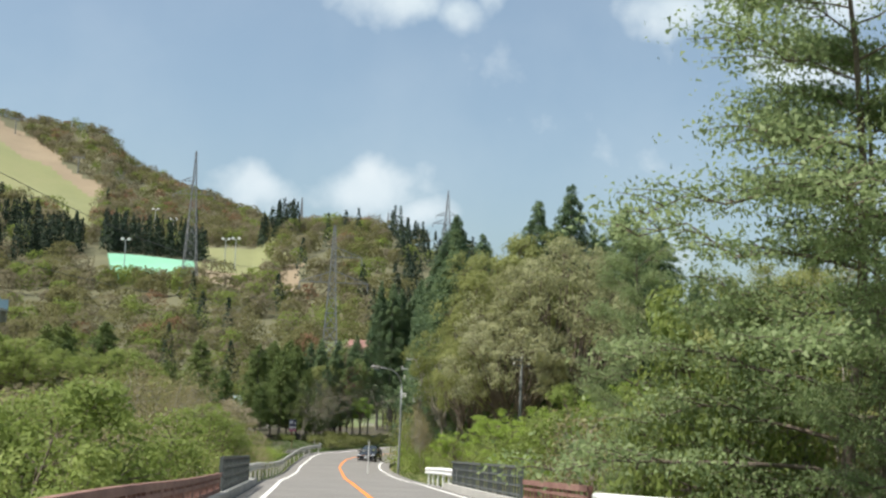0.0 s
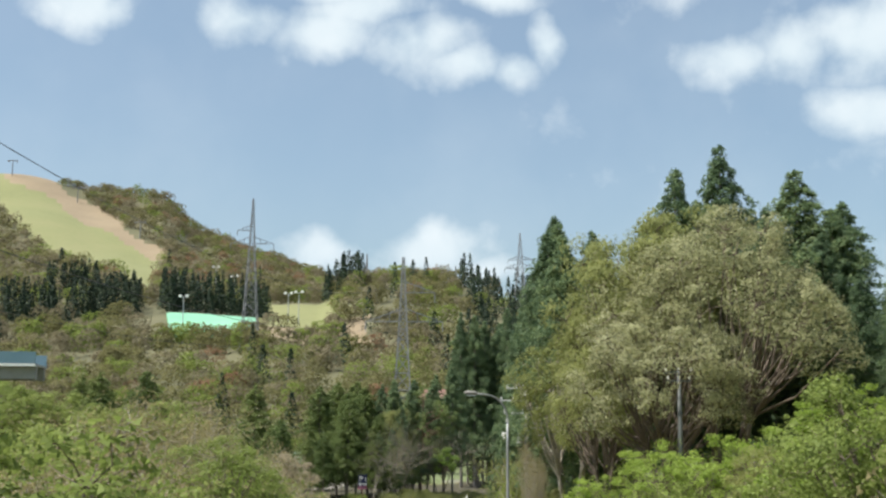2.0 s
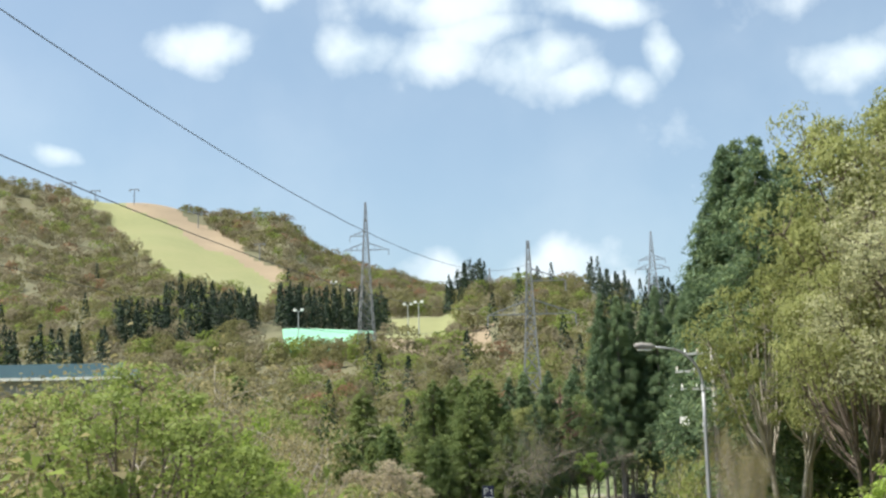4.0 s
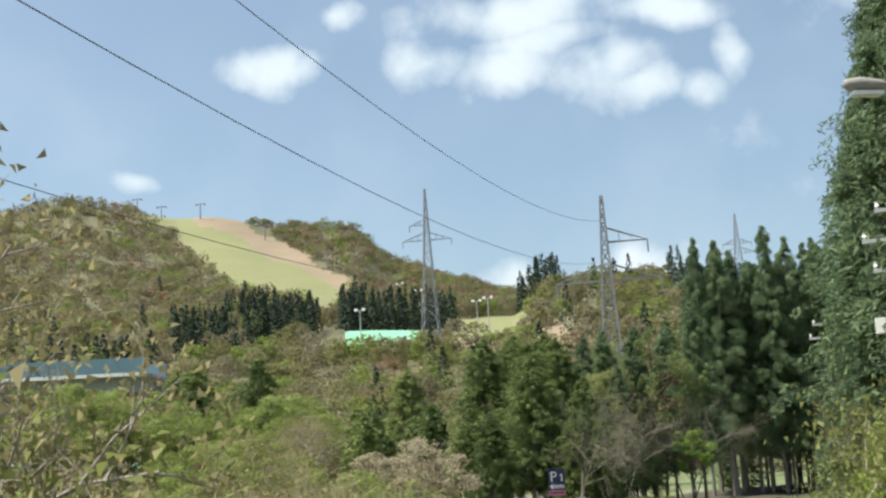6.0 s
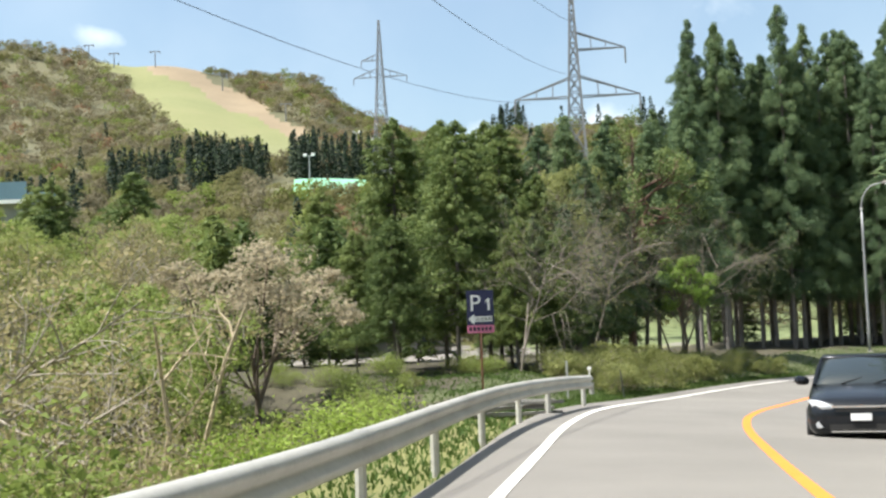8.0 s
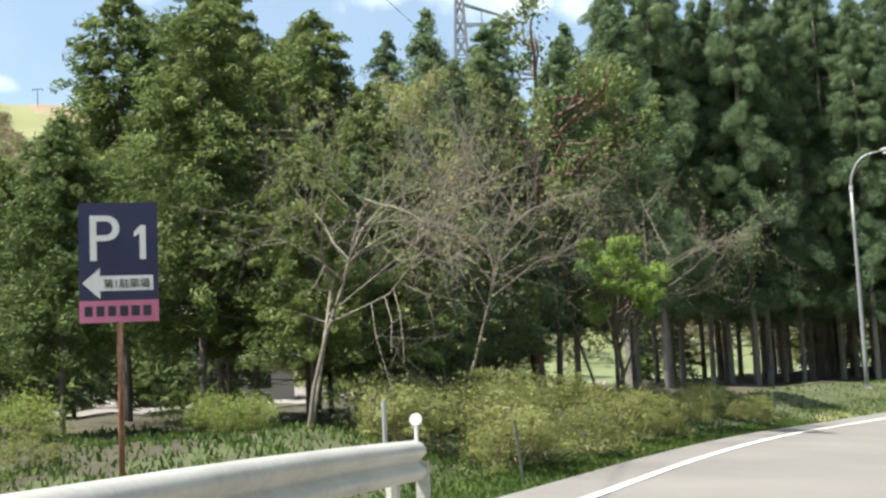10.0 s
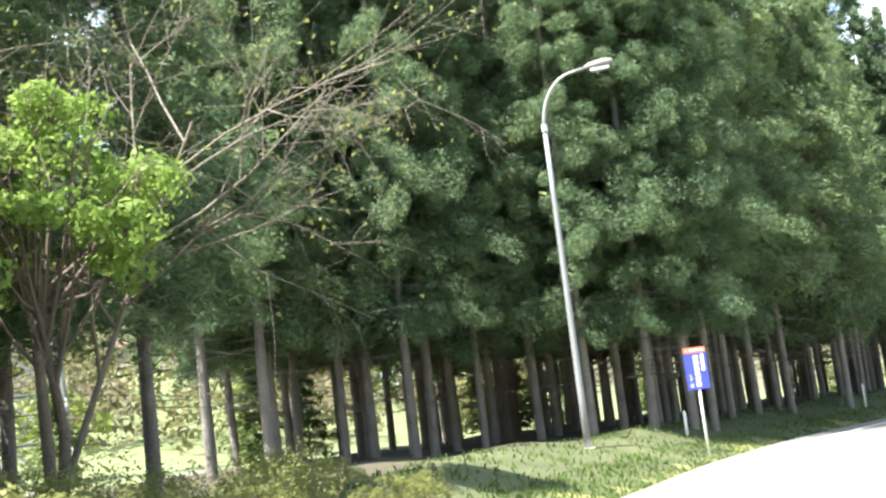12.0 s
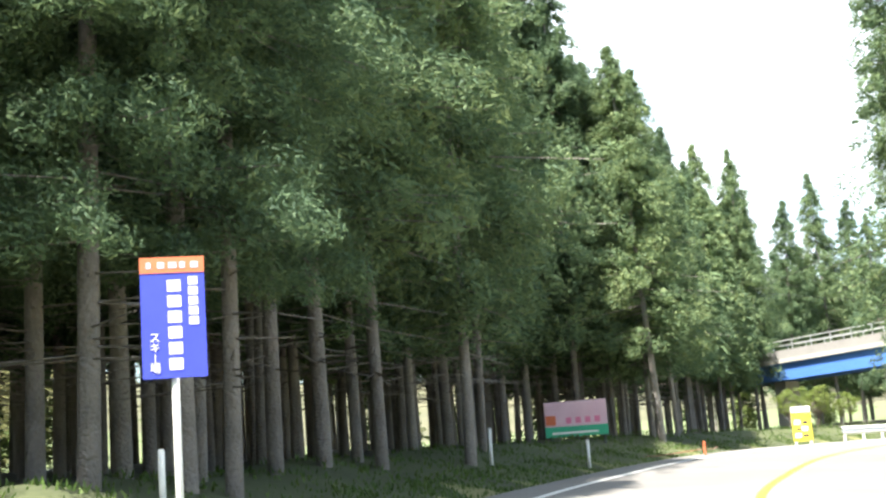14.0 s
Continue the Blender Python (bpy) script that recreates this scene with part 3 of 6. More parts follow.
def dome_tree(name, seed, leaf_mat, bark_mat, tall, reach, base, lobes, lobe, leaves, leaf_size, label, stems=3, low=-0.35, category="tree"):
    """A broad crown of many rounded leafy lobes, each carried on its own limb."""
    rng = np.random.default_rng(seed)
    half = (tall - base) / 2
    mid = np.array([0, 0, base + half])
    k = np.arange(lobes) + 0.5
    z = 1 - (1 - low) * k / lobes
    a = k * 2.39996 + rng.uniform(0, 6)
    dirs = np.stack([np.sqrt(1 - z * z) * np.cos(a), np.sqrt(1 - z * z) * np.sin(a), z], 1)
    dirs = unit(dirs + rng.normal(size=dirs.shape) * 0.16)
    depth = rng.uniform(0.58, 1.0, (lobes, 1))
    size = lobe * rng.uniform(0.65, 1.25, lobes)
    at = mid + dirs * depth * np.array([reach - lobe * 0.8, reach - lobe * 0.8, half - lobe * 0.6])
    at[:, 2] += rng.normal(size=lobes) * 0.25
    wood, cards = Build(), []
    feet = []
    for s in range(stems):
        t = rng.uniform(0, 6.283)
        top = np.array([math.cos(t) * reach * 0.22, math.sin(t) * reach * 0.22, base + half * 0.55])
        foot = np.array([math.cos(t) * 0.2, math.sin(t) * 0.2, -0.3]) * (1 if stems > 1 else 0.2) + np.array([0, 0, -0.1])
        bow = foot * 0.5 + top * 0.5 + rng.normal(size=3) * 0.15
        wood.tube([foot, bow, top], np.array([0.021, 0.016, 0.010]) * tall * (1 if stems < 2 else 0.75), 7, caps=False)
        feet.append((foot, bow, top))
    per = leaves // lobes
    for c, d, r in zip(at, dirs, size):
        foot, bow, top = feet[int(np.argmin([np.linalg.norm(c[:2] - f[2][:2]) for f in feet]))]
        q = rng.uniform(0.2, 1.0)
        root = bow * (1 - q) + top * q
        knee = root * 0.45 + c * 0.55 + np.array([0, 0, -0.10 * np.linalg.norm(c - root)])
        thick = 0.006 * tall
        wood.tube([root, knee, c], [thick, thick * 0.7, thick * 0.35], 5, caps=False)
        m = 7
        subs = unit(rng.normal(size=(m, 3)) + d * 0.75 + np.array([0, 0, 0.3]))
        tips = c + subs * r * 0.68 * np.array([1, 1, 0.8])
        for p in tips:
            wood.tube([c, c * 0.5 + p * 0.5 + rng.normal(size=3) * 0.08, p + (p - c) * 0.35], [thick * 0.35, thick * 0.2, thick * 0.08], 3, caps=False)
        w = rng.integers(0, m, per)
        off = unit(rng.normal(size=(per, 3)) + subs[w] * 0.55)
        sr = (r * rng.uniform(0.34, 0.58, m))[w][:, None]
        cards.append(skin(tips[w] + off * sr * rng.uniform(0.5, 1.08, (per, 1)) * np.array([1, 1, 0.75]), off + subs[w] * 0.4, leaf_size, rng))
    tree = thing(name, pose(0, 0, 0), label, category)
    part("trunk", wood, bark_mat, tree, smooth=True)
    part("crown", Build().cards(np.concatenate(cards), 3), leaf_mat, tree)
    tree["tall"], tree["reach"] = float(tall), float(reach)
    return tree


def tiered_tree(name, seed, tall, reach, leaves, leaf_size, label):
    """A leaning trunk with long level limbs that carry flat sprays of small leaves."""
    rng = np.random.default_rng(seed)
    wood, pads = Build(), []
    zs = np.linspace(-0.3, tall * 0.98, 9)
    axis = np.stack([0.25 * np.sin(zs * 0.5), 0.2 * np.cos(zs * 0.43), zs], 1)
    wood.tube(axis, np.linspace(0.17, 0.02, 9), 8, caps=False)
    for i in range(62):
        f = 0.16 + 0.82 * (i + rng.uniform(0, 1)) / 62
        root = np.array([np.interp(f * tall, zs, axis[:, k]) for k in range(3)])
        a = i * 2.4 + rng.normal() * 0.4
        long = reach * (1.08 - f) ** 0.8 * rng.uniform(0.55, 1.12) * min(1.0, 0.75 + f)
        out = np.array([math.cos(a), math.sin(a), 0])
        rise = rng.uniform(0.05, 0.38)
        limb = [root + out * long * q + np.array([0, 0, long * (rise * q - 0.12 * q * q)]) + rng.normal(size=3) * 0.10 * q for q in np.linspace(0, 1, 6)]
        wood.tube(limb, np.linspace(0.052 * (1.15 - f), 0.008, 6), 5, caps=False)
        side = np.array([-out[1], out[0], 0])
        for q in np.linspace(0.3, 1.0, 9):
            p = np.array([np.interp(q * 5, np.arange(6), np.array(limb)[:, k]) for k in range(3)])
            for w in (-1, 1):
                d = unit(out * rng.uniform(0.4, 1.1) + side * w * rng.uniform(0.3, 1.0) + np.array([0, 0, rng.uniform(-0.15, 0.3)]))
                tip = p + d * rng.uniform(0.5, 1.25) * (1.15 - 0.5 * q)
                wood.tube([p, p * 0.5 + tip * 0.5 + (0, 0, 0.04), tip], [0.011, 0.008, 0.004], 3, caps=False)
                if f > 0.34 or rng.uniform() < 0.35:
                    pads.append((p * 0.3 + tip * 0.7, d))
    at, way = np.array([p for p, d in pads]), np.array([d for p, d in pads])
    k = rng.integers(0, len(at), leaves)
    off = rng.normal(size=(leaves, 3)) * np.array([0.17, 0.17, 0.075]) + way[k] * rng.normal(size=(leaves, 1)) * 0.26
    tree = thing(name, pose(0, 0, 0), label, "tree")
    part("trunk", wood, M_BARK, tree, smooth=True)
    part("crown", Build().cards(skin(at[k] + off, np.array([[0, 0, 1.0]]) + 0 * off, leaf_size, rng, 0.8), 3), M_ACACIA, tree)
    tree["tall"], tree["reach"] = float(tall), float(reach)
    return tree


def puffs(centres, radius, n, size, rng):
    """Leaves lying on the rounded skins of many clumps."""
    k = rng.integers(0, len(centres), n)
    r = (radius * rng.uniform(0.5, 1.3, len(centres)))[k][:, None]
    off = rng.normal(size=(n, 3))
    off /= np.linalg.norm(off, axis=1)[:, None]
    nrm = off + rng.normal(size=(n, 3)) * 0.55
    nrm /= np.linalg.norm(nrm, axis=1)[:, None]
    d = np.cross(nrm, rng.normal(size=(n, 3)))
    d /= np.linalg.norm(d, axis=1)[:, None]
    b = np.cross(d, nrm)
    o = centres[k] + off * np.array([1, 1, 0.7]) * r * rng.uniform(0.45, 1.05, (n, 1))
    s = size * rng.uniform(0.6, 1.35, (n, 1))
    return np.stack([o - d * s * 0.5 - b * s * 0.32, o - d * s * 0.4 + b * s * 0.32, o + d * s * 0.6], 1)


def grow(rng, base, direction, length, radius, level, wood, tips, sides=6, bend=0.25, up=0.12, kids=(5, 5, 4), ratio=0.62, angle=(35, 65)):
    """Grows one limb and its side limbs; wood takes tubes, tips takes twig points."""
    n = 5 if level < 1 else 4 if level < 2 else 3 if level < 3 else 2
    p, d = np.array(base, float), np.array(direction, float)
    pts = [p]
    for i in range(n):
        d = d + rng.normal(size=3) * bend * 0.5 + np.array([0, 0, up])
        d /= np.linalg.norm(d)
        p = p + d * length / n
        pts.append(p)
    pts = np.array(pts)
    wood.tube(pts, np.linspace(radius, radius * (0.35 if level else 0.3), n + 1), max(3, sides - level * 1), caps=False)
    if level >= len(kids):
        for q in np.linspace(0.25, 1, 5):
            k = q * n
            i = min(int(k), n - 1)
            tips.append(pts[i] + (pts[i + 1] - pts[i]) * (k - i))
        return
    for j in range(kids[level]):
        q = 0.32 + 0.68 * (j + rng.uniform(0.1, 0.9)) / kids[level] if level else 0.38 + 0.62 * (j + rng.uniform(0, 1)) / kids[level]
        k = q * n
        i = min(int(k), n - 1)
        at = pts[i] + (pts[i + 1] - pts[i]) * (k - i)
        t = pts[i + 1] - pts[i]
        t /= np.linalg.norm(t)
        side = np.cross(t, rng.normal(size=3))
        side /= np.linalg.norm(side)
        a = radians(rng.uniform(*angle))
        grow(rng, at, t * math.cos(a) + side * math.sin(a), length * ratio * rng.uniform(0.75, 1.2) * (1.1 - 0.45 * q), radius * 0.5 * (1.15 - 0.5 * q), level + 1, wood, tips, sides, bend * 1.1, up * 0.8, kids, ratio, angle)


def broadleaf(name, seed, leaf_mat, bark_mat, height_m, leaves, leaf_size, label, stems=1, spread=0.35, kids=(7, 6, 5), scatter=0.45, ratio=0.62, trunk=0.02, up=0.12, flat=0.0, lean=(0, 0), clumps=0, puff=0.8):
    rng = np.random.default_rng(seed)
    wood, tips = Build(), []
    for s in range(stems):
        a = rng.uniform(0, 6.28)
        tilt = spread * rng.uniform(0.4, 1.2) if stems > 1 else 0.06
        d = np.array([math.cos(a) * tilt + lean[0], math.sin(a) * tilt + lean[1], 1.0])
        grow(rng, (math.cos(a) * 0.12 * (stems > 1), math.sin(a) * 0.12 * (stems > 1), -0.3), d / np.linalg.norm(d), height_m * 0.72 * rng.uniform(0.85, 1.08), height_m * trunk * (1 if stems == 1 else 0.7), 0, wood, tips, 7, 0.28, up, kids, ratio)
    tips = np.array(tips)
    top = tips[:, 2].max()
    w = rng.uniform(0, 1, len(tips)) ** 2.2 + 0.03                       # leaves gather in clumps
    k = rng.choice(len(tips), leaves, p=w / w.sum())
    pts = tips[k] + rng.normal(size=(leaves, 3)) * scatter * (height_m / 10)
    pts = pts[pts[:, 2] > height_m * 0.05]
    tri = sprays(pts, leaf_size, rng, flat)
    if clumps:
        high = tips[tips[:, 2] > height_m * 0.22]
        tri = np.concatenate([tri[:: 4], puffs(high[rng.choice(len(high), min(clumps, len(high)), replace=False)], puff, leaves * 3 // 4, leaf_size, rng)])
    crown = Build().cards(tri, 3)
    tree = thing(name, pose(0, 0, 0), label, "tree")
    part("trunk", wood, bark_mat, tree, smooth=True)
    part("crown", crown, leaf_mat, tree)
    tree["tall"], tree["reach"] = float(top), float(np.percentile(np.hypot(tips[:, 0], tips[:, 1]), 96))
    return tree


def conifer(name, seed, mat, height_m, bare, width, label, whorls=46, per=5, tufts=18, tuft=0.5, dead=True, shape=0.75, girth=0.0058, sprig=0.2):
    rng = np.random.default_rng(seed)
    wood, cards = Build(), []
    lean = rng.normal(size=2) * 0.01
    zs = np.linspace(-0.4, height_m * 0.97, 9)
    axis = np.stack([zs * lean[0], zs * lean[1], zs], 1)
    wood.tube(axis, height_m * girth * (1 - zs / height_m * 0.9) + 0.02, 8, caps=False)
    pts, dirs, sizes = [], [], []
    swell = rng.uniform(0, 6.28, 4)
    for w in range(whorls):
        f = ((w + rng.uniform(0, 1)) / whorls) ** 0.92
        z = bare + (height_m - bare) * f
        uneven = 1 + 0.12 * math.sin(f * 17 + swell[0]) + 0.08 * math.sin(f * 31 + swell[1])
        reach = width * (1 - f) ** shape * (0.6 + 0.4 * min(1, f * 5)) * uneven * rng.uniform(0.75, 1.1) + 0.06
        for _ in range(per if f < 0.95 else 4):
            a = rng.uniform(0, 6.283)
            R = reach * rng.uniform(0.45, 1.15)
            out = np.array([math.cos(a), math.sin(a), 0])
            root = np.array([lean[0] * z, lean[1] * z, z])
            tip = root + out * R + np.array([0, 0, -0.16 * R + rng.normal() * 0.15])
            if R > 0.9 and rng.uniform() < 0.35:
                wood.tube([root + (0, 0, 0.1), tip], [0.03, 0.01], 3, caps=False)
            for q in ((rng.uniform(0.45, 0.75), 1.0) if R > 0.8 else (1.0,)):
                pts.append(root * (1 - q) + tip * q)
                dirs.append(out)
                sizes.append(rng.uniform(0.6, 1.25) * (1.08 - 0.55 * f * f))
    pts, dirs, sizes = np.repeat(np.array(pts), tufts, 0), np.repeat(np.array(dirs), tufts, 0), np.repeat(np.array(sizes), tufts)[:, None]
    n = len(pts)
    off = rng.normal(size=(n, 3))
    off /= np.linalg.norm(off, axis=1)[:, None]
    nrm = off + rng.normal(size=(n, 3)) * 0.45                        # each sprig lies on the rounded skin of its clump
    nrm /= np.linalg.norm(nrm, axis=1)[:, None]
    d = dirs * 0.6 + np.array([0, 0, -0.4]) + rng.normal(size=(n, 3)) * 0.5
    d -= (d * nrm).sum(1)[:, None] * nrm
    d /= np.linalg.norm(d, axis=1)[:, None]
    b = np.cross(d, nrm)
    s = sprig * rng.uniform(0.6, 1.4, (n, 1))
    hang = dirs * 0.75 + np.array([0, 0, -0.66])                        # tufts hang outwards and down
    off = off * 0.82 + hang * (off * hang).sum(1)[:, None] * 0.55
    o = pts + off * tuft * sizes * rng.uniform(0.42, 1.06, (n, 1)) ** 0.6
    quad = np.stack([o - d * s * 0.6 - b * s * 0.19, o - d * s * 0.6 + b * s * 0.19, o + d * s * 0.85], 1)
    if dead:
        for _ in range(22):
            z = rng.uniform(bare * 0.45, bare * 1.25)
            a = rng.uniform(0, 6.283)
            L = rng.uniform(0.5, 1.7)
            wood.tube([[lean[0] * z, lean[1] * z, z], [math.cos(a) * L, math.sin(a) * L, z - 0.1 * L + rng.normal() * 0.1]], [0.02, 0.006], 3, caps=False)
    tree = thing(name, pose(0, 0, 0), label, "tree")
    part("trunk", wood, M_CEDARBARK, tree, smooth=True)
    part("crown", Build().cards(quad, 3), mat, tree)
    tree["tall"], tree["reach"] = float(height_m), float(width)
    return tree


def shrub(name, seed, mat, bark, height_m, leaves, leaf_size, label, stems=7, scatter=0.25, kids=(4, 4)):
    rng = np.random.default_rng(seed)
    wood, tips = Build(), []
    for s in range(stems):
        a, t = rng.uniform(0, 6.283), rng.uniform(0.2, 0.9)
        d = np.array([math.cos(a) * t, math.sin(a) * t, 1.0])
        grow(rng, (math.cos(a) * 0.15, math.sin(a) * 0.15, -0.15), d / np.linalg.norm(d), height_m * rng.uniform(0.6, 1.0), 0.022 * height_m / 2, 1, wood, tips, 5, 0.5, 0.0, (0,) + kids, 0.6)
    tips = np.array(tips)
    bush = thing(name, pose(0, 0, 0), label, "bush")
    part("stem", wood, bark, bush)
    if leaves:
        pts = tips[rng.integers(0, len(tips), leaves)] + rng.normal(size=(leaves, 3)) * scatter
        pts[:, 2] = np.abs(pts[:, 2])
        part("foliage", Build().cards(sprays(pts, leaf_size, rng), 3), mat, bush)
    bush["tall"], bush["reach"] = float(tips[:, 2].max()), float(np.percentile(np.hypot(tips[:, 0], tips[:, 1]), 96))
    return bush


def plant(proto, x, y, top=None, scale=None, wide=1.0, turn=None, free=False, first=set()):
    """Sets a tree on the ground, so tall that its top reaches the height top."""
    z = ground_z(x, y)
    s = scale or (top - z) / proto["tall"]
    t = random.uniform(0, 360) if turn is None else turn
    room = abs(float(road_coords(x, y)[0][0])) - 4.6
    if y < 205 and not free:
        wide = min(wide, max(0.4, room / (proto["reach"] * s)))
    m = pose(x, y, z - 0.05, 0, 0, t) @ Matrix.Diagonal((s * wide, s * wide, s, 1))
    if proto.name not in first:
        first.add(proto.name)
        proto.matrix_world = m
        return proto
    ob = copy_thing(proto, pose(0, 0, 0))
    ob.matrix_basis = m
    return ob


# prototypes
CEDARS = [conifer("cedar_tree", 11 + i, M_CEDAR, 20.0, 3.3 + 0.5 * i, 3.1, "tall dark green cedar with a bare reddish grey trunk", whorls=48, per=7, tufts=60, tuft=0.42, shape=0.8, sprig=0.155) for i in range(3)]
KNOLL_CEDARS = [conifer("cedar_tree", 18 + i, M_CEDAR, 20.0, 2.6, 4.4, "tall dark green cedar on the wooded knoll", whorls=62, per=9, tufts=26, tuft=0.42, shape=0.72, sprig=0.21) for i in range(2)]
BACK_CEDARS = [conifer("cedar_tree", 21 + i, M_CEDAR, 20.0, 3.6 + 0.6 * i, 3.1, "tall dark green cedar in the depth of the wood", whorls=34, per=5, tufts=13, tuft=0.55, shape=0.8, sprig=0.5) for i in range(3)]
EDGE_FIRS = [conifer("fir_tree", 38 + i, M_FIR, 14.0, 2.8 + 0.6 * i, 3.1, "dense green conifer with a short bare trunk at the wood edge", whorls=48, per=8, tufts=52, tuft=0.36, shape=0.66, sprig=0.145) for i in range(2)]
FIRS = [conifer("fir_tree", 31 + i, M_FIR, 14.0, 0.8, 3.1, "dense green conifer clothed almost to the ground", whorls=52, per=8, tufts=42, tuft=0.36, dead=False, shape=0.66, sprig=0.165) for i in range(2)]
NEAR_CEDARS = [conifer("cedar_tree", 15 + i, M_CEDAR, 20.0, 3.4 + 0.5 * i, 3.1, "tall dark green cedar with a bare grey trunk beside the road", whorls=46, per=6, tufts=330, tuft=0.42, shape=0.8, sprig=0.072) for i in range(2)]
BACK_FIRS = [conifer("fir_tree", 35 + i, M_FIR, 14.0, 0.8, 3.1, "small dark conifer in the depth of the wood", whorls=22, per=6, tufts=9, tuft=0.55, dead=False, shape=0.75, sprig=0.55) for i in range(2)]
OLIVES = [dome_tree("broadleaf_tree", 51 + i, M_OLIVE, M_PALEBARK, 12, 5.2, 1.6, 46, 1.35, 17000, 0.15, "budding olive green broadleaf tree with pale branches") for i in range(2)]
FRESHES = [dome_tree("broadleaf_tree", 61 + i, M_FRESH, M_BARK, 10, 4.3, 1.0, 44, 1.15, 17000, 0.14, "fresh green broadleaf tree in new leaf", low=-0.5) for i in range(2)]
SILVERS = [dome_tree("broadleaf_tree", 71 + i, M_SILVER, M_BARK, 15, 8.0, 2.2, 84, 1.7, 38000, 0.165, "broad round tree covered in silvery tan young leaves", stems=4) for i in range(2)]
YELLOWS = [dome_tree("broadleaf_tree", 76, M_YELLOWLEAF, M_BARK, 14, 6.2, 2.0, 64, 1.5, 26000, 0.17, "round tree with yellow green young leaves", stems=3)]
TANS = [broadleaf("broadleaf_tree", 81 + i, M_TAN, M_PALEBARK, 11, 9000, 0.14, "nearly bare tree with pale twigs and tan buds", stems=3, spread=0.5, kids=(8, 7, 4), scatter=0.28) for i in range(2)]
BARES = [broadleaf("bare_tree", 91 + i, M_OLIVE, M_GREYBARK, 12, 1100, 0.13, "bare spreading tree with long pale branches and few yellow green buds", stems=2, spread=0.3, kids=(8, 8, 5), scatter=0.14, ratio=0.74, up=0.0, trunk=0.010) for i in range(2)]
LIMES = [broadleaf("young_tree", 101 + i, M_LIME, M_BARK, 6, 8000, 0.13, "young tree with bright lime green leaves in tiers", stems=2, spread=0.4, kids=(8, 6, 3), scatter=0.33, flat=0.6, clumps=60, puff=0.42) for i in range(2)]
BLOSSOM = dome_tree("blossom_tree", 121, M_BLOSSOM, M_BARK, 6, 2.8, 0.8, 26, 0.8, 8000, 0.11, "small tree with dusty pink spring blossom")
SHRUBS = [shrub("shrub", 111, M_FRESH, M_BARK, 1.8, 2600, 0.10, "leafy green roadside shrub"), shrub("shrub", 112, M_LIME, M_BARK, 1.5, 2600, 0.09, "bright yellow green roadside shrub"),
          shrub("shrub", 113, M_TAN, M_VINE, 2.0, 900, 0.08, "dry tangled shrub with pale bare vines", stems=11, kids=(5, 4)), shrub("shrub", 114, M_OLIVE, M_PALEBARK, 2.2, 2200, 0.10, "olive green roadside shrub with pale stems", stems=7),
          dome_tree("shrub", 115, M_YELLOWLEAF, M_VINE, 1.5, 1.2, 0.1, 26, 0.34, 4200, 0.075, "low bramble with small yellow green leaves", stems=4, low=-0.2, category="bush"),
          dome_tree("shrub", 116, M_OLIVE, M_VINE, 1.4, 1.3, 0.1, 24, 0.36, 3600, 0.07, "tangled olive bramble with dry stems", stems=4, low=-0.2, category="bush")]

# the cedar plantation along the outer side of the bend
def cedar_stand():
    rnd = random.Random(5)
    lamp, west = np.array((-13.8, 167.4)), np.array((-18.6, 140.0))
    for p in beside(137, 207, -8.4, step=3):
        k = int(((AXIS - p) ** 2).sum(1).argmin())
        n = -SIDE[k]
        for row in range(8):
            if row > 4 and rnd.random() < 0.3:
                continue
            q = p + n * (0.6 + row * 2.3 + rnd.uniform(-0.9, 0.9) - 1.3 * smoothstep(165, 172, p[1])) + TANG[k] * rnd.uniform(-0.9, 0.9)
            if q[0] < -24.5 and q[1] > 150 or q[1] < 150 and (row < 1 or q[0] < -27):
                continue
            f = max(0.0, min(1.0, float((q[:2] - west) @ (lamp - west)) / float((lamp - west) @ (lamp - west))))
            if q[0] > 17 or (q[0] - 8) ** 2 + (q[1] - 192.5) ** 2 < 16 or np.linalg.norm(q[:2] - west - (lamp - west) * f) < 2.7:
                continue
            if (q[0] + 23) ** 2 + (q[1] - 150.4) ** 2 < 12 or (q[0] + 12.6) ** 2 + (q[1] - 156.9) ** 2 < 225:
                continue
            b = np.array((8.0, 192.5)), np.array((-6.0, 170.0))
            u = max(0.0, min(1.0, float((q[:2] - b[0]) @ (b[1] - b[0])) / float((b[1] - b[0]) @ (b[1] - b[0]))))
            if np.linalg.norm(q[:2] - b[0] - (b[1] - b[0]) * u) < 1.9:       # open sight of the banner
                continue
            far = smoothstep(192, 205, p[1])
            tall = (rnd.uniform(17.5, 21.5) if p[1] > 165 else rnd.uniform(16.3, 19.0)) * (1 - far) + rnd.uniform(15, 17.5) * far
            if q[1] < 153:
                tall *= 0.86
            if q[0] < -20.6 - 0.11 * (q[1] - 137.1):                      # lower towards the valley
                tall = min(tall, 2.2 + 0.147 * (q[1] - 137.1) - ground_z(q[0], q[1]) + rnd.uniform(-1, 0))
            close = min((q[0] + 12.6) ** 2 + (q[1] - 156.9) ** 2, (q[0] + 15.4) ** 2 + (q[1] - 150) ** 2) < 520
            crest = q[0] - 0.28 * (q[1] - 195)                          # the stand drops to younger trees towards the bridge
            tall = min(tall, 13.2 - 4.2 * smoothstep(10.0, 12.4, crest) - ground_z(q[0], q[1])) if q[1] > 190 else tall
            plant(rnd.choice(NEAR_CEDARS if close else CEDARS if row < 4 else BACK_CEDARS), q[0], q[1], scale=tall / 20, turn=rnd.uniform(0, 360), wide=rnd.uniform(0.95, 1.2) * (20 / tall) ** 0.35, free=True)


cedar_stand()


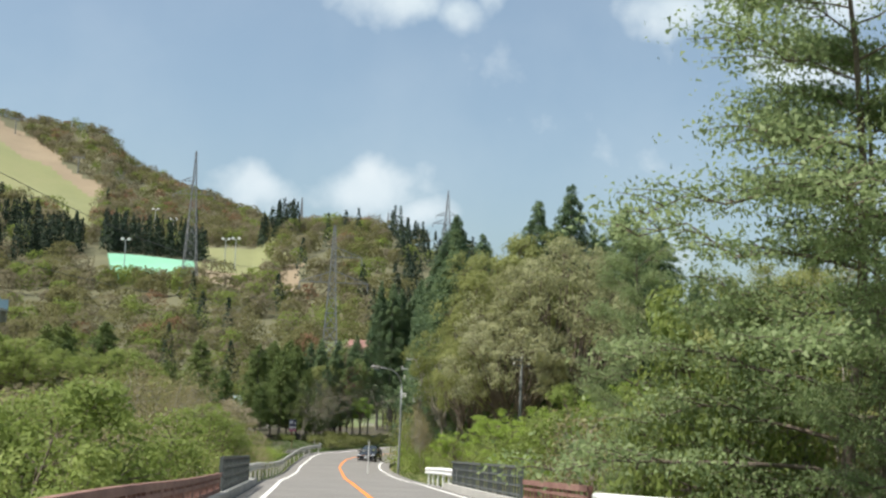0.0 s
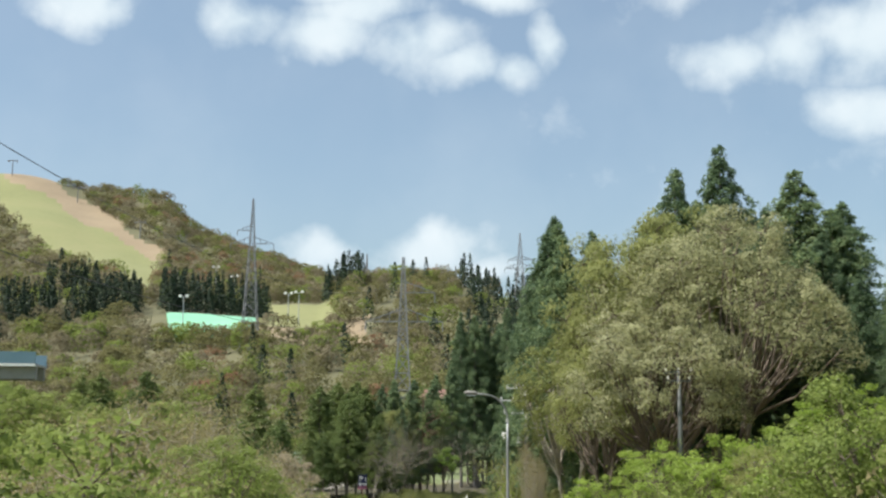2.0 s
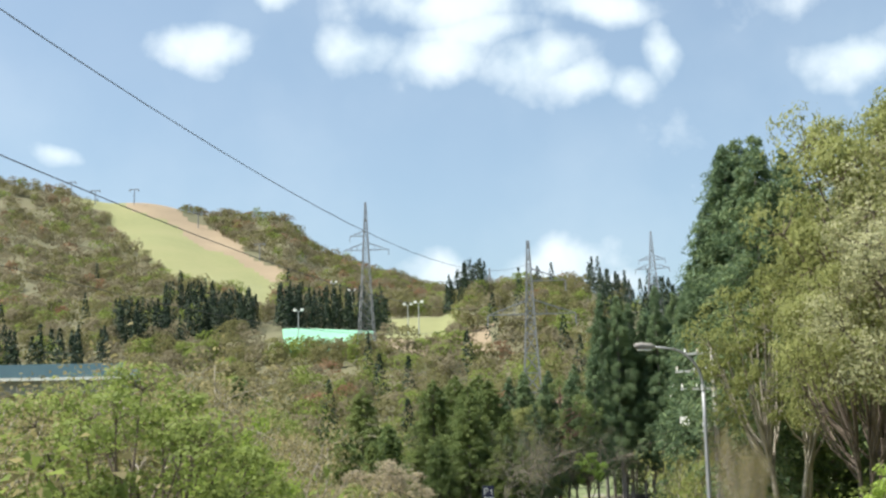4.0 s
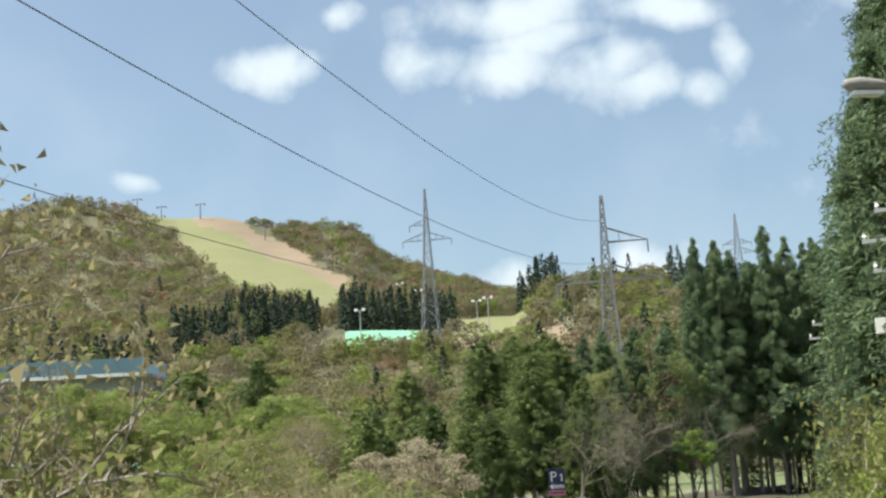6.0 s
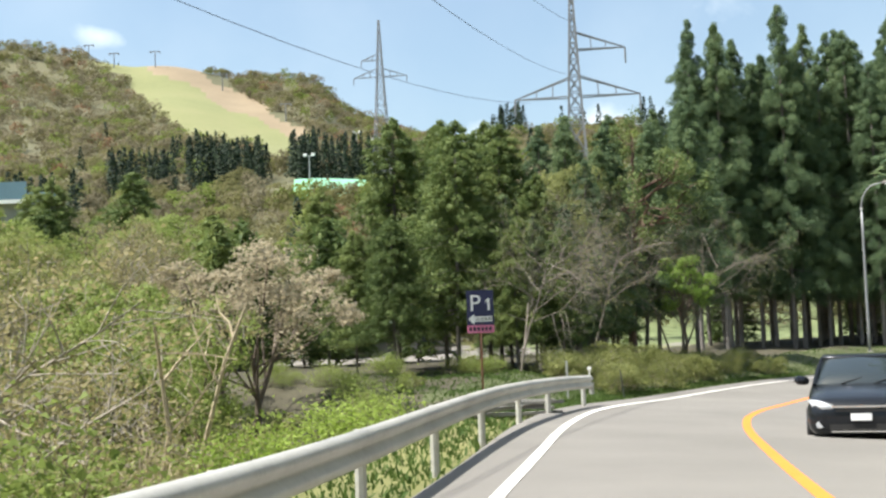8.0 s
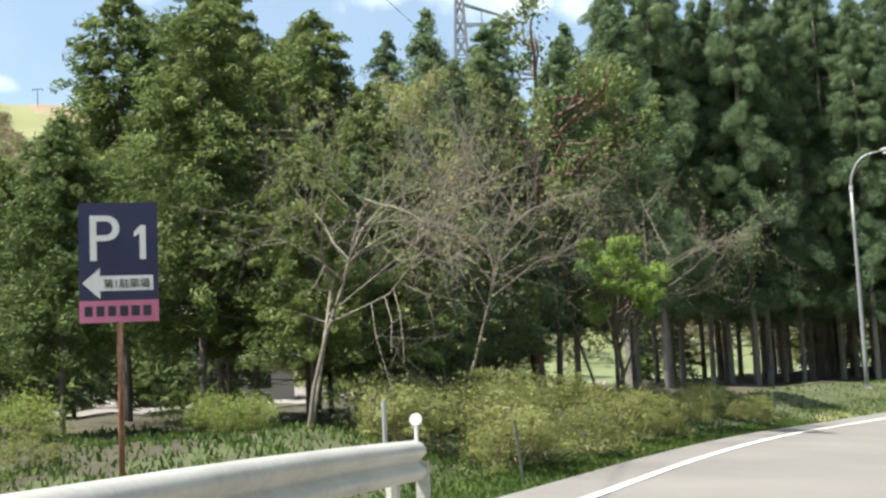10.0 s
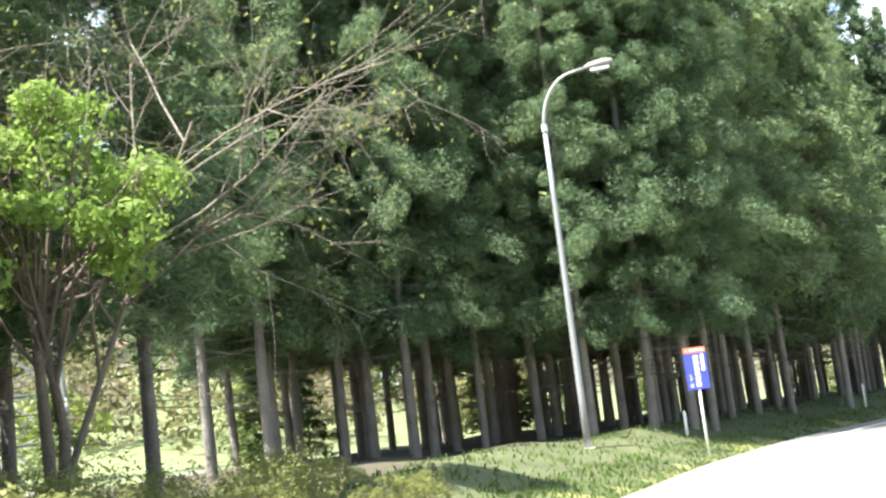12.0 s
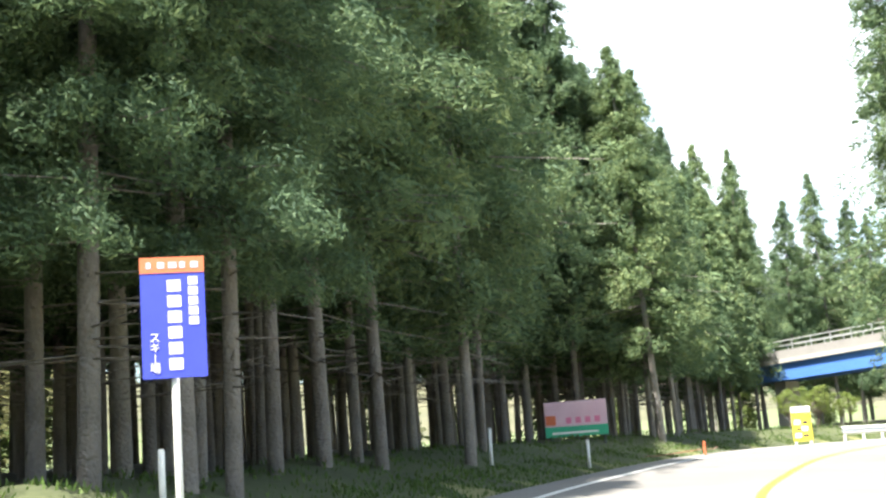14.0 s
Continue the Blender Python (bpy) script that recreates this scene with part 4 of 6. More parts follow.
# ---------------------------------------------------------------- trees set one by one: x, y, height of the top
def put_trees(kinds, rows, wide=1.0, free=False):
    for i, (x, y, top) in enumerate(rows):
        plant(kinds[i % len(kinds)], x, y, top=top, wide=wide, free=free)


# wooded knoll inside the bend
put_trees(KNOLL_CEDARS, [(1.9, 97.9, 16.9), (-1.2, 98.1, 15.6), (0.3, 101, 14.2), (4.3, 96.7, 12.8), (12.3, 100.8, 10.6), (15.9, 106, 10.4),
                         (-9.4, 113.2, 14.4), (-8.8, 114.8, 15.2), (-6.6, 116.6, 15.0), (-10.8, 118.7, 11.4), (-6.0, 110.5, 12.6), (-3.5, 113, 12.8), (-8.4, 103.5, 12.5)], 1.1, True)
put_trees(KNOLL_CEDARS, [(6.3, 97.5, 15.2), (8.6, 98.6, 13.4), (7.6, 96.4, 12.6)], 1.6, True)
OLD_CEDAR = conifer("cedar_tree", 28, M_CEDAR, 30.0, 10.5, 5.0, "very tall old cedar whose branches reach over the verge", whorls=64, per=9, tufts=46, tuft=0.55, shape=0.8, sprig=0.2)
plant(OLD_CEDAR, -9.7, 128.4, top=18.4, turn=70, wide=1.15, free=True)
put_trees(CEDARS, [(-11.0, 113.9, 11.6), (-11.9, 114.4, 8.4)], 1.1, True)
put_trees(FIRS, [(-11.6, 114.6, 6.0), (-11.6, 118, 5.5), (-10.6, 122, 5.0), (-5.6, 105, 10.5)], 0.95, True)
for x, y, k, tall in ((-12.2, 113.2, 3, 1.7), (-11.9, 111.0, 1, 1.9), (-12.4, 115.6, 3, 1.6), (-11.2, 108.6, 3, 2.2), (-12.7, 118.4, 1, 1.4)):
    plant(SHRUBS[k], x, y, scale=tall, wide=0.8, free=True)
plant(OLIVES[0], -11.9, 113.2, scale=0.42, wide=0.75, free=True)
plant(FRESHES[1], -11.4, 110.4, scale=0.5, wide=0.7, free=True)
plant(OLIVES[1], -12.2, 116.2, scale=0.4, wide=0.7, free=True)
plant(BLOSSOM, -33.6, 126.4, top=-1.4, wide=1.3)
put_trees(SILVERS, [(1.0, 90.2, 11.6), (-2.4, 87.2, 6.4)], 0.95, True)
put_trees(KNOLL_CEDARS, [(8.4, 91.4, 8.2), (10.8, 93.2, 9.0), (7.0, 95.0, 11.0), (9.6, 88.6, 7.0), (13.4, 90.0, 8.0), (3.4, 99.6, 13.4), (11.6, 86.6, 7.0)], 1.1, True)
put_trees(YELLOWS, [(-4.0, 93.2, 11.4), (-1.4, 96.8, 13.6), (-5.6, 88.5, 4.6)], 0.74, True)
put_trees(OLIVES, [(-7.6, 99.5, 6.6), (10.5, 64.0, 7.2), (16, 70, 9), (17, 82, 9), (18, 92, 11)], 1.1)
put_trees(FRESHES, [(2.4, 56.0, 1.6), (9.6, 66.5, 5.6), (14.5, 53, 6.0), (13.8, 76, 7.6), (19, 58, 8)], 1.1)
put_trees(FRESHES, [(4.6, 31.0, 4.6), (6.8, 36.5, 4.0), (4.0, 38.5, 1.6)], 0.5, True)
put_trees(OLIVES, [(7.4, 50.0, 2.2), (11.0, 61.9, 6.0), (0.4, 66.0, -0.6), (10.5, 45, 3.4), (15, 40, 5), (7.6, 40.0, 3.6)], 1.0)
put_trees(LIMES, [(-2.7, 78.1, -0.6), (0.8, 76.4, 0.0), (-4.6, 74.5, -1.6), (-2.0, 71.5, -1.0), (4.5, 74, 1.6)], 1.3)
put_trees(LIMES, [(2.2, 58.5, 0.2)], 1.2)
put_trees(TANS, [(3.8, 52, 0.2), (5.0, 45.5, 0.6), (4.2, 34.5, -0.6), (8.4, 30.0, 2.4)], 1.1)
put_trees(TANS, [(-10.2, 96.0, -0.6), (-9.0, 91.2, -1.4), (-12.6, 113.4, -1.2), (-11.6, 110.0, -1.4), (-13.2, 117.0, -1.0), (-10.5, 104, 0)], 1.35)
put_trees(TANS, [(7.0, 43, 1.5), (5.5, 37, 0.6)], 1.2)
ACACIA = tiered_tree("grey_green_tree", 7, 13.0, 6.4, 62000, 0.075, "tall airy tree with grey green leaves and bare limbs")
plant(ACACIA, 6.4, 27.0, top=12.2, turn=150, wide=0.84, free=True)
plant(ACACIA, 2.4, 32.5, top=5.4, turn=100, wide=0.42, free=True)
plant(ACACIA, 7.4, 28.4, top=9.6, turn=65, wide=0.72, free=True)
plant(ACACIA, 12.0, 34.0, top=9.0, turn=20, wide=0.6)
plant(ACACIA, 6.6, 23.2, top=4.6, turn=250, wide=0.6, free=True)
plant(BARES[0], 6.5, 30.5, top=3.6, wide=1.3)

# gully and bank on the valley side of the road
put_trees(OLIVES, [(-20.5, 62, -1.6), (-28.2, 81.6, 0.7), (-37.5, 112, -3.2), (-41, 126, -1.2), (-36, 88, -1.0)], 1.25)
put_trees(FRESHES, [(-16.2, 36.0, 1.5), (-16.4, 42, 0.9), (-12.8, 29.5, -0.3), (-17, 62, -0.4), (-44, 126, -1.0), (-28.5, 74, 0.2), (-14.5, 24, -0.6)], 1.2)
put_trees(TANS, [(-22.0, 74.0, 0.6), (-24.2, 78.0, 0.4), (-25.4, 82.4, -1.0)], 0.8)
put_trees(LIMES, [(-19.4, 70.6, -0.9), (-18.2, 67.6, -1.8), (-22.4, 82.0, -3.6)], 0.7)
put_trees(FRESHES, [(-31.8, 117.5, -3.0), (-30.5, 114.0, -3.9), (-35, 121, -2.8)], 1.0)
put_trees(TANS, [(-26.7, 80, 1.7), (-17.4, 51, -0.9), (-16.0, 44.5, -0.4), (-19.8, 60, -0.8)], 1.4)
put_trees(TANS, [(-30.2, 107.2, -2.8), (-30.0, 103.6, -4.0), (-37, 114, -2.6), (-47, 133, -0.6), (-44, 140, 0.8), (-25.2, 94, -4.4)], 1.3)
put_trees(FRESHES, [(-60.5, 165.5, 4.4), (-55.5, 163, 3.6), (-70, 159, 5.2), (-64.5, 159.5, 3.6), (-74.5, 158.5, 6.0), (-79, 162, 6.4)], 1.2)
put_trees(FIRS, [(-50.3, 174, 5.8), (-63, 170.2, 7.6), (-68, 167.2, 7.0), (-66, 163.8, 4.6), (-54, 171, 2.2), (-47.5, 172, 1.0), (-72, 171, 7.0), (-60, 166, 3.5)], 1.7)

# the mixed edge of the wood beside the parking sign
put_trees(EDGE_FIRS, [(-30.6, 139.5, 3.7), (-31.6, 134.6, -0.4), (-29.4, 138.4, 1.9), (-33.0, 146.0, 5.0), (-33.8, 141.6, 4.4), (-31.6, 148.6, 5.2), (-30.2, 145.0, 4.4), (-33.4, 135.5, -0.8), (-29.8, 136.6, 2.6), (-27.4, 136.0, -0.9), (-26.2, 138.6, -0.9), (-30.6, 150, 2.0), (-28.6, 146.0, 1.0)], 1.35, True)
put_trees(CEDARS, [(-26.4, 141.6, 0.4), (-26.0, 144.0, 2.4), (-26.0, 143.4, 0.4), (-26.3, 149.8, 2.6), (-27.8, 141.2, 0.0), (-24.8, 152.4, 5.0), (-29.4, 143.6, 1.2), (-27.2, 147.0, 1.6), (-26.6, 148.2, 3.2)], 1.5, True)
put_trees(BARES, [(-26.9, 134.0, 0.8)], 1.0, True)
put_trees(BARES[1:], [(-25.8, 140.4, 2.8)], 0.75, True)
put_trees(EDGE_FIRS, [(-26.4, 145.4, 2.4), (-28.0, 143.0, 1.8)], 1.3, True)
put_trees(BARES[1:], [(-23.4, 151.6, 2.4)], 0.95, True)
put_trees(CEDARS, [(-26.2, 151.2, 5.6), (-24.4, 154.6, 6.2), (-27.8, 147.6, 5.0), (-25.6, 147.6, 4.4), (-29.2, 149.6, 5.0), (-22.6, 155.8, 7.4), (-28.4, 153.6, 5.8)], 1.35, True)
PINE = broadleaf("red_pine", 131, M_FIR, M_REDBARK, 13, 9000, 0.14, "red barked pine with dead bare lower branches", kids=(12, 6, 4), scatter=0.2, ratio=0.5, trunk=0.019, up=0.02, clumps=120, puff=0.5)
plant(PINE, -24.8, 148.2, top=4.6, turn=40, wide=0.9, free=True)
plant(YELLOWS[0], -27.0, 144.6, top=2.6, wide=0.6, free=True)
MAPLE = dome_tree("young_tree", 141, M_MAPLE, M_BARK, 5.4, 1.5, 1.7, 30, 0.48, 8500, 0.095, "young maple with bright lime green leaves", stems=2)
plant(MAPLE, -22.7, 150.9, top=-1.1, turn=30, free=True)


def back_woods():
    """Trees that close the view behind the stand and by the footbridge."""
    rnd = random.Random(31)
    for p in beside(124, 147, -25, step=3):
        q = p + np.array([rnd.uniform(-2, 2), rnd.uniform(-1, 1), 0])
        if rnd.random() < 0.85 and q[1] > 136:
            plant(rnd.choice(BACK_FIRS), q[0], q[1], scale=rnd.uniform(0.4, 0.55), wide=1.5, free=True)
    for p in beside(150, 206, -25, step=2):                              # dark undergrowth at the far side of the stand
        if rnd.random() < 0.32:
            plant(rnd.choice(BACK_FIRS), p[0] + rnd.uniform(-1.5, 1.5), p[1] + rnd.uniform(-1.5, 1.5), scale=rnd.uniform(0.14, 0.3), wide=1.6, free=True)
    for x, y, top in ((4.4, 194.2, 12.6), (7.2, 196.8, 12.8), (7.0, 197.4, 17.5), (9.0, 198.0, 16.2), (10.6, 198.6, 14.4), (13.3, 199.0, 9.6), (12.4, 197.4, 8.6), (13.9, 199, 8.9), (17.5, 203.5, 9.6), (21.6, 208.1, 11.2), (24.3, 209, 9.8), (26.3, 212.1, 10.7), (29.8, 214.8, 9.6), (32.7, 217.3, 11.7), (34.4, 216.2, 11.2), (40.0, 222.5, 11.0),
                      (41.8, 221.5, 9.0), (45.5, 221.5, 11.0), (47, 221, 9.0), (46.1, 217.6, 7.5), (36.2, 218, 7.4), (50, 219, 6.8), (30.0, 213.5, 8.4)):
        plant(rnd.choice(CEDARS), x, y, top=top, wide=rnd.uniform(0.95, 1.2), free=True)
    for _ in range(34):
        x = rnd.uniform(13, 34)
        y = 202 + (x - 13) * 0.62 + rnd.uniform(0, 8)
        plant(rnd.choice(BACK_CEDARS), x, y, scale=rnd.uniform(0.6, 0.76), wide=rnd.uniform(1.1, 1.35), free=True)
    for _ in range(30):
        x = rnd.uniform(38, 78)
        y = 221 + (x - 38) * 0.25 + rnd.uniform(0, 12)
        plant(rnd.choice(BACK_CEDARS), x, y, scale=rnd.uniform(0.55, 0.68), wide=rnd.uniform(1.1, 1.4), free=True)
    for x, y, s in ((48, 212, 0.6), (55, 214, 0.5), (62, 216, 0.6), (33.2, 207.5, 0.2), (30.5, 206.6, 0.22), (27.5, 205.0, 0.22)):
        plant(FRESHES[0], x, y, scale=s, free=True)


back_woods()
put_trees(CEDARS, [(11.7, 180.2, 9.0), (15.8, 181.0, 9.5)], 0.9, True)


def verge_plants():
    rnd = random.Random(9)
    rows = []
    for y in np.arange(50, 124, 1.5):                                # bank below the guardrail
        for _ in range(2):
            rows.append((y + rnd.uniform(-0.8, 0.8), rnd.uniform(-13, -6.4), rnd.choice((0, 2, 2, 2, 3, 1) if y < 100 else (0, 2, 3, 3, 1)), rnd.uniform(0.8, 1.5)))
    for y in np.arange(133.2, 152, 0.25):                               # overgrown bank at the foot of the wood
        rows.append((y, rnd.uniform(-8.6, -5.9), rnd.choice((4, 4, 5, 5, 3)), rnd.uniform(0.38, 0.72) * (1.0 if 131 < y < 144 else 0.6)))
    for y in np.arange(87, 110, 0.7):                                # dry vines below the guardrail
        rows.append((y, rnd.uniform(-10.5, -6.3), 2, rnd.uniform(0.7, 1.15)))
    for y in np.arange(50, 160, 2.2):                                # inner side
        rows.append((y + rnd.uniform(-1, 1), rnd.uniform(6.2, 10), rnd.choice((0, 1, 3, 3, 2)), rnd.uniform(0.6, 1.2)))
    for y in np.arange(14, 50, 2.0):
        for s in (-1, 1):
            rows.append((y, s * rnd.uniform(8, 11), rnd.choice((0, 1, 3)), rnd.uniform(1.2, 1.9) if s > 0 else rnd.uniform(0.8, 1.2)))
    for y in np.arange(119, 134, 0.5):                            # undergrowth on the shaded floor behind the sign
        rows.append((y, rnd.uniform(-17, -9.5), rnd.choice((0, 5, 0)), rnd.uniform(0.25, 0.5)))
    sign = np.array((-26.05, 125.8))
    for y, lat, k, s in rows:
        i = int(np.abs(AXIS[:, 1] - y).argmin())
        p = AXIS[i] + SIDE[i] * lat
        if lat < 0 and 98 < y < 122:                                    # low growth before the parking sign
            s *= 0.55
        near = 99.0
        for eye in ((-20.4, 112.0), (-20.0, 104.0), (-17.0, 90.0)):
            d = np.array(eye) - sign
            u = max(0.0, min(1.0, float((p[:2] - sign) @ d) / float(d @ d)))
            near = min(near, float(np.linalg.norm(p[:2] - sign - d * u)))
        if lat < 0 and near < 2.3 and k != 1:
            continue
        plant(SHRUBS[k], p[0], p[1], scale=s, wide=rnd.uniform(1.0, 1.4), turn=rnd.uniform(0, 360))


verge_plants()


def dead_stem(x, y, tall, seed):
    rng = np.random.default_rng(seed)
    wood, tips = Build(), []
    grow(rng, (0, 0, -0.2), (rng.uniform(-0.2, 0.2), 0.1, 1.0), tall, 0.05, 1, wood, tips, 6, 0.35, 0.05, (0, 3, 2), 0.5)
    t = thing("dead_tree", pose(x, y, ground_z(x, y)), "thin pale dead tree standing on the overgrown bank", "tree")
    part("trunk", wood, M_VINE, t)


for i, (x, y, tall) in enumerate(((-24.6, 105.5, 2.6), (-25.4, 108.0, 3.2), (-23.4, 99.0, 2.2), (-26.6, 97.0, 3.0))):
    dead_stem(x, y, tall, 200 + i)


def grass_tufts():
    """Grass and weeds on the verges."""
    rng = np.random.default_rng(3)
    pts = []
    for y0, y1, lo, hi, n in ((46, 126, 4.25, 6.2, 11000), (130, 205, 4.8, 6.8, 18000), (134, 205, 6.2, 9.4, 9000), (122, 152, 4.8, 5.9, 16000), (98, 122, 6.0, 13.0, 6000), (112, 134, 6.0, 14.0, 14000), (60, 200, -6.4, -4.25, 11000)):
        k = np.array([i for i in range(len(AXIS)) if y0 <= AXIS[i, 1] <= y1])
        i = rng.choice(k, n)
        pts.append(AXIS[i] - SIDE[i] * rng.uniform(lo, hi, n)[:, None] + TANG[i] * rng.uniform(-0.4, 0.4, n)[:, None])
    p = np.concatenate(pts)
    p[:, 2] = height(p[:, 0], p[:, 1])
    a = rng.uniform(0, 6.283, len(p))
    s = rng.uniform(0.04, 0.13, len(p))[:, None]
    w = np.stack([np.cos(a), np.sin(a), 0 * a], 1) * 0.016
    lean = rng.normal(size=(len(p), 3)) * 0.35
    lean[:, 2] = 1
    quad = np.stack([p - w * (1 + s * 3), p + w * (1 + s * 3), p + w + lean * s * 0.7, p + lean * s - w * 0.5], 1)
    ob = part("verge_grass", Build().cards(quad, 4), M_VERGE)
    tagged(ob, "fresh green grass and weeds along the road verges", "grass", kind="stuff")


M_VERGE = leafy("verge_grass_blades", [(0.045, 0.09, 0.02), (0.08, 0.135, 0.03), (0.14, 0.19, 0.055)], 0.7, 0.35, 0)
grass_tufts()


# ---------------------------------------------------------------- distant woods
def far_woods():
    rng = np.random.default_rng(21)
    kinds = {k: [] for k in ("olive", "tan", "fresh", "conifer", "rust")}

    def crown(x, y, z, tall, wide, n, size, kind):
        if kind == "conifer":
            f = rng.uniform(0, 1, n) ** 1.15
            a = rng.uniform(0, 6.283, n)
            r = wide * (1.02 - f) ** 0.8 * np.sqrt(rng.uniform(0.35, 1, n))
            p = np.stack([x + r * np.cos(a), y + r * np.sin(a), z + tall * (0.06 + 0.94 * f)], 1)
            kinds[kind].append(skin(p, np.stack([np.cos(a), np.sin(a), 0.5 + 0 * a], 1), size, rng, 0.5))
        else:
            d = unit(rng.normal(size=(n, 3)) + (0, 0, 0.45))
            q = d * rng.uniform(0.6, 1, (n, 1)) ** 0.5
            lump = 1 + 0.16 * np.sin(d[:, 0] * 5 + x) * np.cos(d[:, 1] * 5 + y) + 0.10 * np.sin(d[:, 2] * 9 + x + y)
            p = np.stack([x + q[:, 0] * wide * lump, y + q[:, 1] * wide * lump, z + tall * 0.52 + q[:, 2] * tall * 0.48 * lump], 1)
            kinds[kind].append(skin(p, d, size, rng, 0.45))

    def polar(az, r):
        return HUB[0] + r * np.sin(np.radians(az)), HUB[1] + r * np.cos(np.radians(az))

    bands = [(-22.7, -17.2, 372, 398, 0.62), (-27.2, -23.6, 368, 392, 0.6), (-30.4, -27.8, 358, 384, 0.6), (-28.0, -25.6, 452, 462, 0.6), (-14.2, -12.2, 426, 440, 0.8), (-37.0, -31.2, 262, 312, 0.4), (-10.6, -5, 424, 440, 0.4),
             (-6.5, 2, 200, 430, 0.55)]
    spots = []
    for r0, r1, a0, a1, gap in ((85, 150, -62, -12, 5.6), (150, 260, -58, 4, 7.0), (260, 460, -54, 4, 8.4), (460, 700, -46, -8, 7.8), (700, 960, -46, -12, 8.0)):
        area = 0.5 * (r1 * r1 - r0 * r0) * radians(a1 - a0)
        n = int(area / gap ** 2)
        r, az = np.sqrt(rng.uniform(r0 * r0, r1 * r1, n)), rng.uniform(a0, a1, n)
        spots.append(np.stack([r, az], 1))
    spots = np.concatenate(spots)
    xs, ys = polar(spots[:, 1], spots[:, 0])
    zs = height(xs, ys)
    lat, _, _ = road_coords(xs, ys)
    el = np.degrees(np.arctan2(zs - HUB[2], spots[:, 0]))
    bare = (spots[:, 0] > 430) & (in_poly(spots[:, 1], el, RUN_POLY) | in_poly(spots[:, 1], el, STRIP_POLY))
    for (r, az), x, y, z, b, l, e in zip(spots, xs, ys, zs, bare, lat, el):
        if b or abs(l) < 45 or (304 < r < 372 and -23.6 < az < -16.4) or (330 < r < 445 and -17.4 < az < -13.6):
            continue
        if r < 190 and az < -31 and rng.uniform() < 0.75:              # the open valley floor
            continue
        con = any(a0 < az < a1 and r0 < r < r1 for a0, a1, r0, r1, d in bands)
        if not con and r > 430 and rng.uniform() < 0.12:
            continue
        near = r < 260
        n = 480 if r < 150 else 330 if r < 260 else 250 if r < 460 else 110
        size = 0.46 if r < 150 else 0.6 if r < 260 else 0.8 if r < 460 else 1.2
        if con and rng.uniform() < 0.85 or rng.uniform() < (0.03 if r < 400 else 0.006):
            crown(x, y, z, rng.uniform(9, 14) if not 360 < r < 410 else rng.uniform(11, 15), rng.uniform(2.0, 2.9), int(n * 0.9), size * 0.95, "conifer")
        else:
            kind = rng.choice(["olive", "tan", "fresh", "rust"], p=(0.44, 0.27, 0.26, 0.03) if r < 460 else (0.38, 0.46, 0.10, 0.06))
            tall = rng.uniform(4.5, 8.5) if r < 300 else rng.uniform(5, 9)
            crown(x, y, z - 0.8, tall, rng.uniform(2.6, 4.6) * (1 if r < 460 else 1.25), n, size, kind)
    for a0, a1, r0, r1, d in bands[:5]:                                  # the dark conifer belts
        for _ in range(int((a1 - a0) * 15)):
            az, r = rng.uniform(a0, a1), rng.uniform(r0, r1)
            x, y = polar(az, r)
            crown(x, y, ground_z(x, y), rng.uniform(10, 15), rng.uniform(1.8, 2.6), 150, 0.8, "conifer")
    for az in np.linspace(-23.2, -18.4, 17):                             # bushes along the foot of the slope mat
        x, y = polar(az + rng.uniform(-0.2, 0.2), rng.uniform(294, 308))
        crown(x, y, ground_z(x, y) - 0.8, rng.uniform(4.5, 7.0), rng.uniform(2.4, 3.6), 240, 0.7, rng.choice(["olive", "tan", "fresh"]))
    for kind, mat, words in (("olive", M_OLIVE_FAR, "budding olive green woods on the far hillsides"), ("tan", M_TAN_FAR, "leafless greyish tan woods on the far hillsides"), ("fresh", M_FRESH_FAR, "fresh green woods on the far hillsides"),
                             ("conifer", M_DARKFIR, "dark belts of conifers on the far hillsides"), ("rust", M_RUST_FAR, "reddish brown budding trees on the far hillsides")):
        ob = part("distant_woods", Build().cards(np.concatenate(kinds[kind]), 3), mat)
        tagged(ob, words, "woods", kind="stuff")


def far_leaf(name, stops):
    return material(name, stops, scale=0.02, fine=0.12, rough=0.8, bump=0, spread=0.45, island=0.2, through_light=0.5, gloss=0.1)


M_OLIVE_FAR = far_leaf("far_olive_leaves", [(0.10, 0.105, 0.045), (0.17, 0.165, 0.075), (0.25, 0.24, 0.11)])
M_TAN_FAR = far_leaf("far_tan_twigs", [(0.13, 0.115, 0.075), (0.20, 0.18, 0.115), (0.28, 0.25, 0.17)])
M_FRESH_FAR = far_leaf("far_fresh_leaves", [(0.11, 0.15, 0.035), (0.18, 0.23, 0.06), (0.27, 0.31, 0.10)])
M_RUST_FAR = far_leaf("far_russet_buds", [(0.15, 0.085, 0.05), (0.23, 0.14, 0.085), (0.30, 0.21, 0.13)])
far_woods()

# ---------------------------------------------------------------- road furniture
def facing(x, y, z, dx, dy):
    """A pose whose local -y looks along (dx, dy)."""
    return pose(x, y, z, 0, 0, math.degrees(math.atan2(dx, -dy)))


M_LAMPPOST = material("dull_galvanised_lamp_post", [(0.22, 0.23, 0.24), (0.32, 0.33, 0.34)], 2, 30, 0.55, metal=0.4, bump=0.05)


